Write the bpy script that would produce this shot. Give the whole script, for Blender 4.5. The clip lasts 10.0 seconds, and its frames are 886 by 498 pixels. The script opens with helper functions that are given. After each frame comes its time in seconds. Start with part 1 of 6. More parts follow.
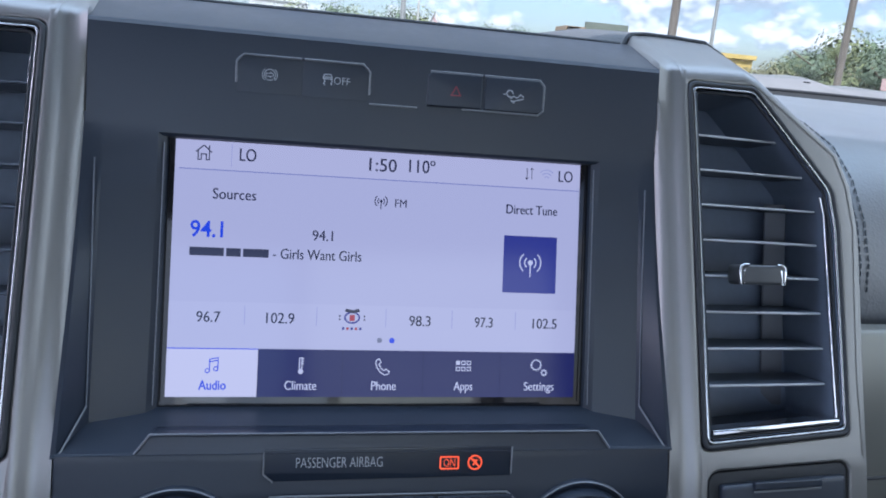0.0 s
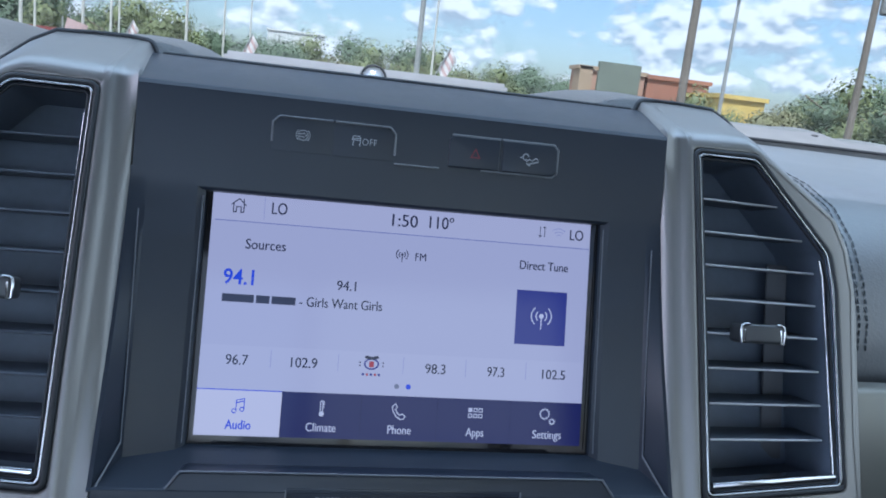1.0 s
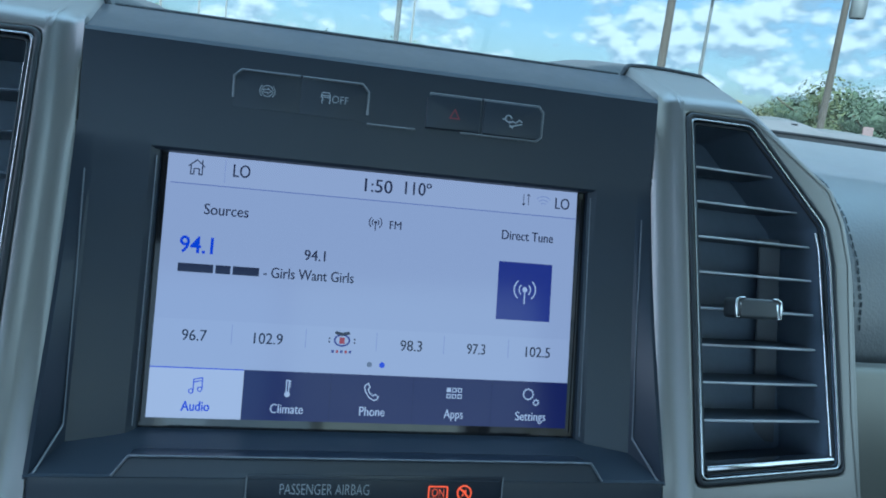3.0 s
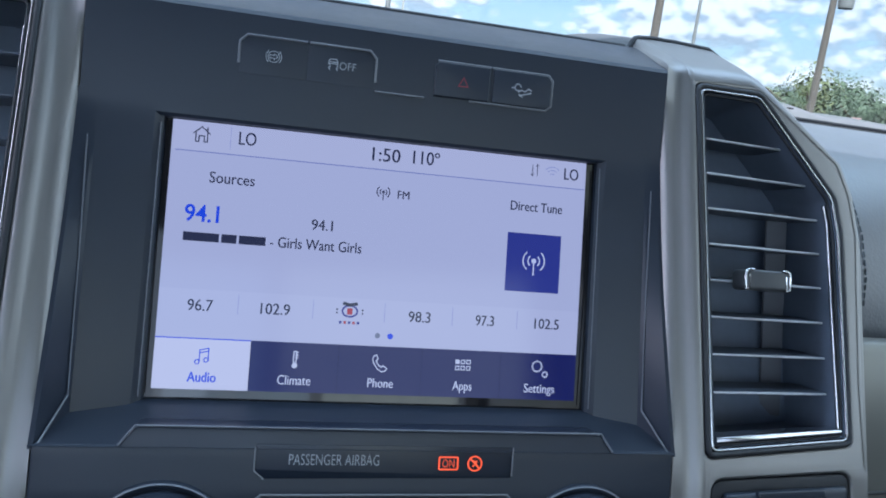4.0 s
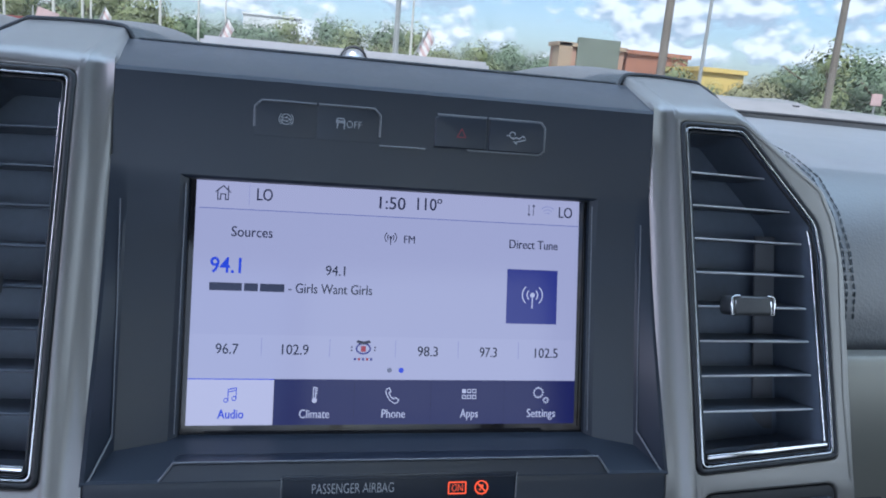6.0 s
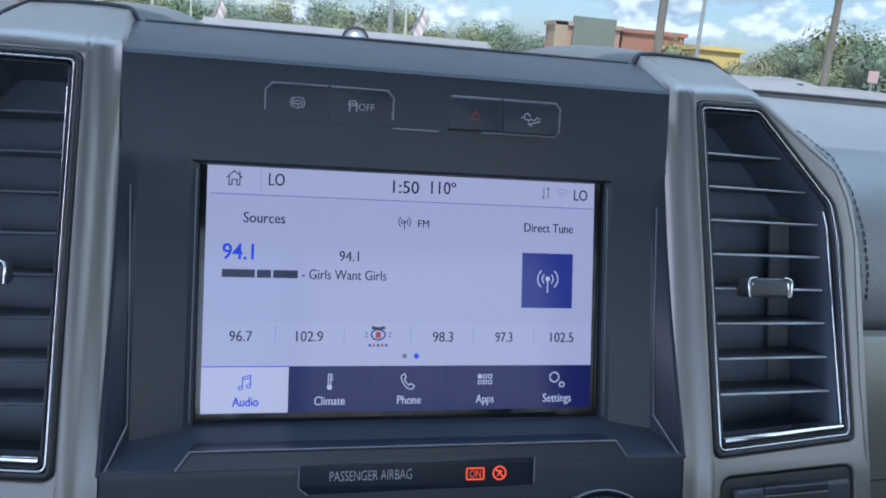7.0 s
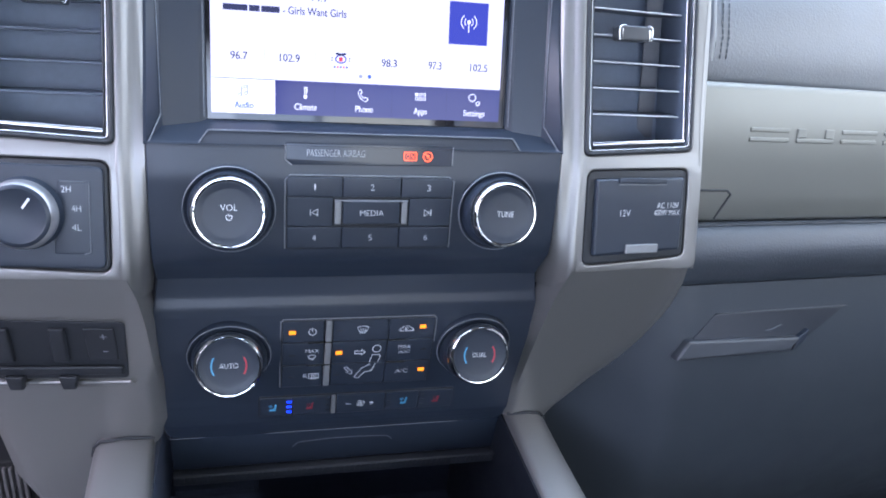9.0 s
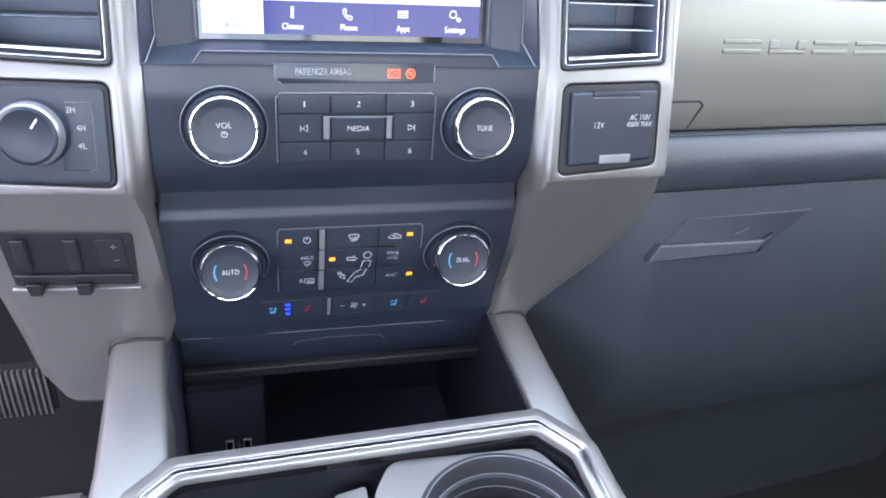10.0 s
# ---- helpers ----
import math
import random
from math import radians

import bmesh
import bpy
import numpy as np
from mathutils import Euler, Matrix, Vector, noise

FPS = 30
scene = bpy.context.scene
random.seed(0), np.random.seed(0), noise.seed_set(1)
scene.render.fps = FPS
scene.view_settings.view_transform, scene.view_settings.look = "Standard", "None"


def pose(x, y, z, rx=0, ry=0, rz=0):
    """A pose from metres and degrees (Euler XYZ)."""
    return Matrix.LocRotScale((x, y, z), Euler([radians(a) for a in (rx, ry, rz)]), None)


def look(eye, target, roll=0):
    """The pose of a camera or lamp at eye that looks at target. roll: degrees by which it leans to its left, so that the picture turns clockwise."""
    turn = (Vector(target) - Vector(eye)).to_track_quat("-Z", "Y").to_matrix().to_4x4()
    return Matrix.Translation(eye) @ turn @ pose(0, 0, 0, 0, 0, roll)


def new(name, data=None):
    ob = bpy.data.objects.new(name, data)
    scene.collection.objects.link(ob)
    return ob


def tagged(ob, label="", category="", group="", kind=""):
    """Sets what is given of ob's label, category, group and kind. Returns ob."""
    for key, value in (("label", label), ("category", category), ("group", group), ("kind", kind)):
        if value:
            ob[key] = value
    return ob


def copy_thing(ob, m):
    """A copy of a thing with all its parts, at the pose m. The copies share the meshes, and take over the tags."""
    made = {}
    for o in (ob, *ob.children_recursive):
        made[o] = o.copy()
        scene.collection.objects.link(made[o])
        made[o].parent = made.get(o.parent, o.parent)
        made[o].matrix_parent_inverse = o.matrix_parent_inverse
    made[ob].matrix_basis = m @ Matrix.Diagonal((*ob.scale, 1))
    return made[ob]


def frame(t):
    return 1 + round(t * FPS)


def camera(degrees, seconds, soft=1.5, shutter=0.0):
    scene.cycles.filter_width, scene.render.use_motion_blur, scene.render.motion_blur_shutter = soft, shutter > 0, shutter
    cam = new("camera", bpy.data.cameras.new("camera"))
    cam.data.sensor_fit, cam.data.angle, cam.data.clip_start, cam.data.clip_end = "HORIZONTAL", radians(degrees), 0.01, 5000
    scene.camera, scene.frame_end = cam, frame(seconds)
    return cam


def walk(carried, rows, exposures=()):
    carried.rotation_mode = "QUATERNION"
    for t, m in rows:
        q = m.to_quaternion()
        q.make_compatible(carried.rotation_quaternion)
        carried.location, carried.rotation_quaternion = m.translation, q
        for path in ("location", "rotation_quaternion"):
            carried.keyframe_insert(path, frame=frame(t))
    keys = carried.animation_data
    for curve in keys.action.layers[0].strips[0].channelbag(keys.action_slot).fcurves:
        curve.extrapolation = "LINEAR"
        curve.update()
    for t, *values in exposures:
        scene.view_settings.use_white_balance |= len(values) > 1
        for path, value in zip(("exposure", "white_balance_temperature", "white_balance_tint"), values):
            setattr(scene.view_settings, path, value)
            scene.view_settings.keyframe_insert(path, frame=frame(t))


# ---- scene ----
# The dash face leans 15 degrees: DASH turns its own axes (x right, y ahead, z up the screen) into the world.
CENTRE = 1.62
DASH = pose(0, 0, CENTRE, -15, 0, 0)
CABIN = pose(0, 0, CENTRE)
cam = camera(60.90, 10.0, soft=1.85)
ROWS = [
    (0, (-0.0408, -0.3209, 0.0046), (0.1604, 0.6584, 0.0267), 2.10),
    (0.3, (-0.0376, -0.3307, 0.0069), (0.1574, 0.6494, 0.0455), 2.64),
    (0.5, (-0.0410, -0.3332, 0.0076), (0.1492, 0.6475, 0.0532), 3.09),
    (0.8, (-0.0487, -0.3335, 0.0073), (0.1386, 0.6471, 0.0645), 3.53),
    (1, (-0.0487, -0.3397, 0.0126), (0.1380, 0.6405, 0.0778), 3.78),
    (1.3, (-0.0489, -0.3487, 0.0166), (0.1408, 0.6299, 0.0964), 3.75),
    (1.5, (-0.0475, -0.3408, 0.0144), (0.1433, 0.6377, 0.0925), 3.95),
    (1.8, (-0.0451, -0.3388, 0.0132), (0.1506, 0.6382, 0.0974), 3.84),
    (2, (-0.0448, -0.3382, 0.0134), (0.1550, 0.6379, 0.0985), 3.85),
    (2.2, (-0.0470, -0.3326, 0.0098), (0.1575, 0.6429, 0.0907), 3.83),
    (2.5, (-0.0463, -0.3340, 0.0127), (0.1667, 0.6397, 0.0936), 3.66),
    (2.7, (-0.0432, -0.3199, 0.0079), (0.1706, 0.6544, 0.0785), 3.73),
    (3.8, (-0.0457, -0.3106, -0.0052), (0.1865, 0.6601, 0.0568), 3.56),
    (4, (-0.0495, -0.3088, -0.0076), (0.1826, 0.6624, 0.0462), 3.68),
    (4.3, (-0.0571, -0.3139, 0.0002), (0.1898, 0.6536, 0.0544), 3.64),
    (4.5, (-0.0558, -0.3149, 0.0033), (0.1882, 0.6536, 0.0530), 3.53),
    (4.8, (-0.0517, -0.3243, 0.0092), (0.1921, 0.6443, 0.0575), 3.46),
    (5, (-0.0463, -0.3267, 0.0133), (0.1979, 0.6418, 0.0615), 3.11),
    (5.2, (-0.0505, -0.3266, 0.0110), (0.1894, 0.6432, 0.0564), 3.11),
    (5.5, (-0.0557, -0.3232, 0.0048), (0.1745, 0.6490, 0.0478), 2.68),
    (5.7, (-0.0508, -0.3312, 0.0092), (0.1657, 0.6442, 0.0521), 2.53),
    (6.8, (-0.0496, -0.3397, 0.0151), (0.1594, 0.6375, 0.0536), 1.15),
    (7, (-0.0570, -0.3304, 0.0141), (0.1562, 0.6464, 0.0306), 1.48),
    (7.3, (-0.0668, -0.3385, 0.0194), (0.1532, 0.6370, 0.0173), 1.71),
    (7.5, (-0.0792, -0.3624, 0.0012), (0.1449, 0.6119, -0.0226), 1.98),
    (7.6, (-0.0838, -0.3804, -0.0160), (0.1385, 0.5927, -0.0766), 2.62),
    (7.8, (-0.0755, -0.4047, -0.0482), (0.1628, 0.5610, -0.1513), 2.83),
    (8, (-0.0615, -0.4151, -0.0621), (0.1758, 0.5471, -0.1961), 2.77),
    (8.2, (-0.0568, -0.4190, -0.0611), (0.1764, 0.5407, -0.2175), 3.02),
    (8.5, (-0.0654, -0.4334, -0.0589), (0.1725, 0.5229, -0.2282), 3.20),
    (8.7, (-0.0645, -0.4375, -0.0550), (0.1665, 0.5174, -0.2416), 3.08),
    (9, (-0.0661, -0.4619, -0.0425), (0.1817, 0.4883, -0.2312), 2.33),
    (9.3, (-0.0658, -0.4705, -0.0347), (0.1984, 0.4649, -0.2695), 1.84),
    (9.5, (-0.0671, -0.4754, -0.0324), (0.1897, 0.4522, -0.3038), 1.70),
    (9.7, (-0.0696, -0.4868, -0.0313), (0.1760, 0.4338, -0.3349), 1.89),
    (10, (-0.0651, -0.4951, -0.0321), (0.1808, 0.4239, -0.3402), 1.79),
]
EXPOSURES = [(0.0, 0.98, 5600, 17), (1.0, 0.74, 5400, 12), (1.5, 0.46, 4750, -1), (2.0, 0.45, 4650, -7), (2.7, 0.52, 4700, -8), (3.8, 0.90, 5350, 8), (4.5, 0.90, 5600, 15), (5.5, 0.82, 5600, 15), (7.0, 0.76, 5400, 12), (7.5, 0.62, 5400, 11), (7.8, 1.50, 5550, 11), (8.0, 2.05, 5620, 16), (9.0, 2.36, 5800, 21), (9.5, 2.50, 5950, 22), (10.0, 2.88, 6150, 21)]
walk(cam, [(t, DASH @ look(eye, aim, roll)) for t, eye, aim, roll in ROWS], EXPOSURES)

# ---- sky and sun ----
LEFT_W, RIGHT_W, REAR_W, FRONT_W = 1.9, 0.8, 0.95, 2.4
world = bpy.data.worlds.new("world")
scene.world = world
world.use_nodes = True
wn = world.node_tree
sky = wn.nodes.new("ShaderNodeTexSky")
sky.sky_type, sky.sun_disc = "NISHITA", False
sky.sun_elevation, sky.sun_rotation = radians(62), radians(200)
sky.air_density, sky.dust_density = 1.0, 2.2
wn.links.new(sky.outputs[0], wn.nodes["Background"].inputs[0])
wn.nodes["Background"].inputs[1].default_value = 0.12
sun = new("sun", bpy.data.lights.new("sun", "SUN"))
sun.data.energy, sun.data.angle, sun.data.color = 4.0, radians(0.5), (1.0, 0.95, 0.88)
sun.matrix_world = look((0, 0, 60), (0.34 * 32, 0.94 * 32, 0), 0)

# sky light through the glass of the doors, the rear and the windscreen
for name, eye, aim, w, h, power, tint in (
    ("door_glass_light", (-0.86, 0.0, 0.22), (0.2, -0.02, -0.12), 0.80, 0.48, LEFT_W, (1.0, 0.90, 0.99)),
    ("windscreen_light", (0, 0.06, 0.46), (0, -0.02, 0.10), 1.40, 0.42, FRONT_W, (0.62, 0.82, 1.0)),
    ("rear_door_glass_light", (-0.86, -1.42, 0.25), (0.0, 0.05, 0.0), 0.90, 0.50, LEFT_W * 0.7, (0.80, 0.90, 1.0)),
    ("door_glass_light", (0.86, -0.22, 0.24), (-0.2, -0.12, -0.15), 1.10, 0.50, RIGHT_W, (0.90, 1.0, 0.82)),
    ("rear_glass_light", (-0.42, -2.05, 0.32), (-0.2, 0.0, -0.10), 0.78, 0.54, REAR_W * 1.3, (0.68, 0.86, 1.0)),
    ("rear_glass_light", (0.42, -2.05, 0.32), (0.2, 0.0, -0.10), 0.78, 0.54, REAR_W * 1.6, (0.92, 1.0, 0.84)),
):
    lamp_data = bpy.data.lights.new(name, "AREA")
    lamp_data.shape, lamp_data.size, lamp_data.size_y, lamp_data.energy = "RECTANGLE", w, h, power
    lamp_data.color = tint
    ob = new(name, lamp_data)
    ob.matrix_world = CABIN @ look(eye, aim)

# ---- materials ----


def material(name, color, rough=0.5, metal=0.0, vary=0.12, scale=30.0, grain=0.0, grain_scale=1500.0, coat=0.0, spec=0.5, glow=None, power=1.0, cells=False):
    m = bpy.data.materials.new(name)
    m.use_nodes = True
    n, ln = m.node_tree.nodes, m.node_tree.links
    b = n["Principled BSDF"]
    b.inputs["Roughness"].default_value = rough
    b.inputs["Metallic"].default_value = metal
    b.inputs["Coat Weight"].default_value = coat
    b.inputs["Coat Roughness"].default_value = 0.08
    b.inputs["Specular IOR Level"].default_value = spec
    b.inputs["Base Color"].default_value = (*color, 1)
    co = n.new("ShaderNodeTexCoord")
    if vary:
        big, fine, both, mix = n.new("ShaderNodeTexNoise"), n.new("ShaderNodeTexNoise"), n.new("ShaderNodeMath"), n.new("ShaderNodeMix")
        big.inputs["Scale"].default_value, fine.inputs["Scale"].default_value = scale, scale * 9
        for tex in (big, fine):
            tex.inputs["Detail"].default_value = 4
            ln.new(co.outputs["Object"], tex.inputs["Vector"])
        both.operation = "MULTIPLY_ADD"
        both.inputs[1].default_value = 0.4
        ln.new(fine.outputs["Fac"], both.inputs[0])
        ln.new(big.outputs["Fac"], both.inputs[2])
        mix.data_type = "RGBA"
        mix.inputs["A"].default_value = (*[c * (1 - 1.6 * vary) for c in color], 1)
        mix.inputs["B"].default_value = (*[min(1, c * (1 + 1.2 * vary)) for c in color], 1)
        ln.new(both.outputs[0], mix.inputs["Factor"])
        ln.new(mix.outputs["Result"], b.inputs["Base Color"])
        ru = n.new("ShaderNodeMapRange")
        ru.inputs["From Min"].default_value, ru.inputs["From Max"].default_value = 0.3, 1.1
        ru.inputs["To Min"].default_value, ru.inputs["To Max"].default_value = max(0.02, rough * 0.85), min(1, rough * 1.18)
        ln.new(both.outputs[0], ru.inputs["Value"])
        ln.new(ru.outputs[0], b.inputs["Roughness"])
    if grain:
        tex = n.new("ShaderNodeTexVoronoi" if cells else "ShaderNodeTexNoise")
        tex.inputs["Scale"].default_value = grain_scale
        bump = n.new("ShaderNodeBump")
        bump.inputs["Strength"].default_value, bump.inputs["Distance"].default_value = grain, 0.0006
        ln.new(co.outputs["Object"], tex.inputs["Vector"])
        ln.new(tex.outputs["Distance" if cells else "Fac"], bump.inputs["Height"])
        ln.new(bump.outputs[0], b.inputs["Normal"])
    if glow:
        b.inputs["Emission Color"].default_value = (*glow, 1)
        b.inputs["Emission Strength"].default_value = power
    return m


FASCIA = material("soft_black_plastic", (0.0190, 0.0256, 0.0385), 0.36, vary=0.04, spec=0.42, grain=0.03, grain_scale=2600)
DARK = material("dark_plastic", (0.014, 0.016, 0.02), 0.55, vary=0.25, grain=0.15)
BUTTON = material("button_plastic", (0.0205, 0.0270, 0.0395), 0.38, vary=0.1, spec=0.4, grain=0.1, grain_scale=2600)
# Pale greys that paint highlights along edges, rims and thin lines.
EDGE_HIGHLIGHT = material("edge_highlight", (0.15, 0.16, 0.175), 0.3, vary=0.15)
DIM_HIGHLIGHT = material("facet_highlight", (0.13, 0.14, 0.16), 0.35, vary=0.1)
PALE_BAR = material("pale_button_bar", (0.2, 0.205, 0.215), 0.4, metal=0.3, vary=0.1)
GLOSS = material("gloss_black", (0.008, 0.008, 0.01), 0.06, vary=0.0)
SMOKED = material("smoked_window", (0.0130, 0.0185, 0.0300), 0.20, vary=0.0, spec=0.35)
SILVER = material("satin_silver_paint", (0.245, 0.24, 0.235), 0.38, metal=0.7, spec=0.4, vary=0.02, scale=8)
# Silver darkened for the dash strip; its shade is put into the paint.
SHADED_SILVER = material("shaded_silver_paint", (0.20, 0.20, 0.182), 0.42, metal=0.6, spec=0.4, vary=0.02, scale=8)
CHROME = material("chrome", (0.7, 0.71, 0.73), 0.09, metal=1.0, vary=0.05)
CHROME_DULL = material("worn_chrome", (0.42, 0.43, 0.45), 0.16, metal=1.0, vary=0.1)
SATIN = material("satin_metal", (0.45, 0.46, 0.48), 0.28, metal=0.9, vary=0.08)
LEATHER = material("black_leather", (0.058, 0.065, 0.076), 0.40, vary=0.2, spec=0.9, coat=0.8, grain=0.22, grain_scale=620, cells=True)
LEATHER.node_tree.nodes["Principled BSDF"].inputs["Coat Roughness"].default_value = 0.4
DASH_TOP = material("dash_top_pad", (0.06, 0.063, 0.066), 0.55, vary=0.15, grain=0.4, grain_scale=420, cells=True)
COWL = material("defroster_panel", (0.155, 0.157, 0.16), 0.6, vary=0.2)
KNEE_SKIN = material("grained_knee_skin", (0.036, 0.042, 0.052), 0.45, vary=0.12, spec=0.5, grain=0.22, grain_scale=620, cells=True)
GLOVE_SKIN = material("glovebox_plastic", (0.032, 0.039, 0.049), 0.5, vary=0.07, grain=0.25, grain_scale=1200)
VENT_PANEL = material("grey_vent_panel", (0.27, 0.27, 0.275), 0.34, vary=0.12, spec=0.8)
VENT_DARK = material("vent_plastic", (0.12, 0.145, 0.19), 0.45, vary=0.2)
# Pale grey for the highlight painted on slat edges.
FIN_HIGHLIGHT = material("slat_highlight", (0.42, 0.43, 0.45), 0.35, vary=0.15)
GLOVE_DEEP = material("handle_recess", (0.028, 0.032, 0.041), 0.5, vary=0.15)
HANDLE_EDGE = material("handle_edge", (0.044, 0.05, 0.06), 0.45, vary=0.1)
KNOB_CHROME = material("knob_chrome", (0.56, 0.57, 0.59), 0.08, metal=1.0, vary=0.05, grain=0.55, grain_scale=170)
HANDLE = material("handle_plastic", (0.036, 0.041, 0.05), 0.5, vary=0.2)
LIP = material("ribbed_lip", (0.034, 0.038, 0.046), 0.5, vary=0.2)
BIN = material("bin_plastic", (0.05, 0.062, 0.098), 0.34, vary=0.25)
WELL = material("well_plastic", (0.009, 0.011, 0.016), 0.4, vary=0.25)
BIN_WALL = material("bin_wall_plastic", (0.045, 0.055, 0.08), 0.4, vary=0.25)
THREAD = material("grey_thread", (0.075, 0.082, 0.092), 0.8, vary=0.1)
RUBBER = material("rubber", (0.03, 0.03, 0.03), 0.8, vary=0.2, grain=0.3)
RIB = material("worn_pedal_rib", (0.2, 0.19, 0.19), 0.5, metal=0.3, vary=0.2)
STEEL_ARM = material("black_steel", (0.03, 0.03, 0.03), 0.5, vary=0.2)
MAT = material("grey_mat", (0.24, 0.23, 0.235), 0.85, vary=0.2, grain=0.4)
CARPET = material("dark_carpet", (0.02, 0.021, 0.025), 0.95, vary=0.3, scale=60, grain=0.8, grain_scale=900)
LINER = material("headliner", (0.2, 0.195, 0.19), 0.9, vary=0.1)
DOOR_TRIM = material("door_trim", (0.05, 0.05, 0.052), 0.7, vary=0.15)
PRINT = material("white_print", (0.62, 0.64, 0.67), 0.6, vary=0.0)
PRINT_DIM = material("grey_print", (0.36, 0.38, 0.41), 0.6, vary=0.0)
RED_PRINT = material("red_print", (0.4, 0.03, 0.05), 0.5, vary=0.0)
BLUE_PRINT = material("blue_print", (0.08, 0.3, 0.5), 0.5, vary=0.0)
DIM_RED = material("dim_red_print", (0.2, 0.025, 0.04), 0.5, vary=0.0)
AMBER = material("amber_light", (0.1, 0.03, 0.0), 0.4, vary=0, glow=(1.0, 0.25, 0.006), power=0.5)
ORANGE = material("orange_indicator", (0.2, 0.03, 0.0), 0.4, vary=0, glow=(1.0, 0.10, 0.03), power=0.6)
BLUE_LED = material("blue_light", (0.01, 0.01, 0.1), 0.4, vary=0, spec=0.1, glow=(0.012, 0.035, 1.0), power=0.9)


def lit(name, rgb, power=1.0):
    lin = [(c / 255 / 12.92) if c < 11 else ((c / 255 + 0.055) / 1.055) ** 2.4 for c in rgb]
    return material(name, (0.004, 0.004, 0.005), 0.10, vary=0, spec=0.22, glow=lin, power=0.43 * power)


LCD_HEAD = lit("lcd_header", (189, 190, 217))
LCD_MAIN = lit("lcd_body", (184, 186, 215))
LCD_ROW = lit("lcd_presets", (188, 190, 218))
LCD_ACTIVE = lit("lcd_active_tab", (206, 206, 230))
LCD_TAB = lit("lcd_tab", (23, 29, 92))
LCD_SQUARE = lit("lcd_square", (50, 58, 140))
LCD_TEXT = lit("lcd_dark_text", (44, 48, 74))
LCD_BLUE = lit("lcd_blue_text", (44, 76, 222))
LCD_WHITE = lit("lcd_white_text", (205, 208, 232))
LCD_LINE = lit("lcd_line", (128, 134, 186))
LCD_FAINT = lit("lcd_faint", (152, 158, 204))
LCD_DOT = lit("lcd_grey_dot", (120, 126, 150))
LCD_RED = lit("lcd_red", (170, 60, 80))

# ---- mesh helpers ----


def face_y(z):
    """How far ahead the centre fascia lies at each height up the dash."""
    zs = (-0.40, -0.31, -0.257, -0.201, -0.182, -0.171, -0.166, -0.152, -0.144, -0.136, -0.128, -0.087, -0.061, 0.0)
    ys = (0.105, 0.064, 0.040, 0.0135, 0.0078, 0.0052, 0.0063, 0.004, -0.006, -0.0165, -0.020, -0.027, -0.027, -0.027)
    return float(np.interp(z, zs, ys))


def centre_face(x, z):
    return face_y(z)


def fold_face(x, z):
    """The centre fascia with its foot turned under."""
    return face_y(z) + 0.45 * max(0.0, -0.264 - z)


def pod_face(x, z):
    """The faces round the side vents: leaning, and turned a little outwards."""
    y = float(np.interp(z, (-0.36, -0.30, -0.25, -0.20, -0.165, -0.145, -0.08, 0.12), (0.075, 0.055, 0.035, 0.006, -0.015, -0.0265, -0.0275, -0.0025)))
    return y + (abs(x) - 0.14) * 0.11


def bezel_face(x, z):
    return float(np.interp(z, (0.05, 0.0548, 0.092), (-0.0036, -0.0038, -0.0078)))


def flank_front(z):
    """The front of the walls beside the screen, running on smoothly from the bezel."""
    f = min(1.0, max(0.0, (0.0545 - z) / 0.1245))
    return -0.0040 - 0.0230 * (0.35 * f + 0.65 * f ** 1.6)


def flat(y):
    return lambda x, z: y


def finish(ob, smooth=40):
    me = ob.data
    me.shade_smooth()
    me.set_sharp_from_angle(angle=radians(smooth))
    return ob


def mesh_of(bm, name, mat):
    me = bpy.data.meshes.new(name)
    bm.to_mesh(me)
    bm.free()
    me.materials.append(mat)
    return me


def part(name, bm, mat, parent, label="", smooth=40):
    ob = finish(new(name, mesh_of(bm, name, mat)), smooth)
    ob.parent = parent
    return tagged(ob, label)


def single(name, bm, mat, m, label, category, group="", kind="", smooth=40):
    ob = finish(new(name, mesh_of(bm, name, mat)), smooth)
    ob.matrix_world = m
    return tagged(ob, label, category, group, kind)


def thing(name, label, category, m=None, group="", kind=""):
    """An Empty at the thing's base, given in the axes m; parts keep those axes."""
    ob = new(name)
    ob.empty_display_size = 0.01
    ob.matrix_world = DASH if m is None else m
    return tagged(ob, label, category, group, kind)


def join(*bms):
    out = bms[0]
    for b in bms[1:]:
        me = bpy.data.meshes.new("tmp")
        b.to_mesh(me)
        out.from_mesh(me)
        b.free()
        bpy.data.meshes.remove(me)
    return out


def rounded(points, r, n=4):
    """A polygon with its corners rounded by r (one number or one per corner)."""
    out = []
    k = len(points)
    for i in range(k):
        p, a, b = (Vector(points[j % k]) for j in (i, i - 1, i + 1))
        ri = r[i] if isinstance(r, (list, tuple)) else r
        if ri <= 0:
            out.append(tuple(p))
            continue
        u, v = (a - p), (b - p)
        d = min(ri, u.length * 0.45, v.length * 0.45)
        s, e = p + u.normalized() * d, p + v.normalized() * d
        for j in range(n + 1):
            f = j / n
            out.append(tuple((1 - f) ** 2 * s + 2 * f * (1 - f) * p + f * f * e))
    return out


def box2(x0, x1, z0, z1, r=0.0, n=4):
    return rounded([(x0, z0), (x1, z0), (x1, z1), (x0, z1)], r, n)


def from_curve(cu):
    ob = bpy.data.objects.new("tmp", cu)
    me = bpy.data.meshes.new_from_object(ob)
    bm = bmesh.new()
    bm.from_mesh(me)
    bpy.data.objects.remove(ob)
    bpy.data.curves.remove(cu)
    bpy.data.meshes.remove(me)
    return bm


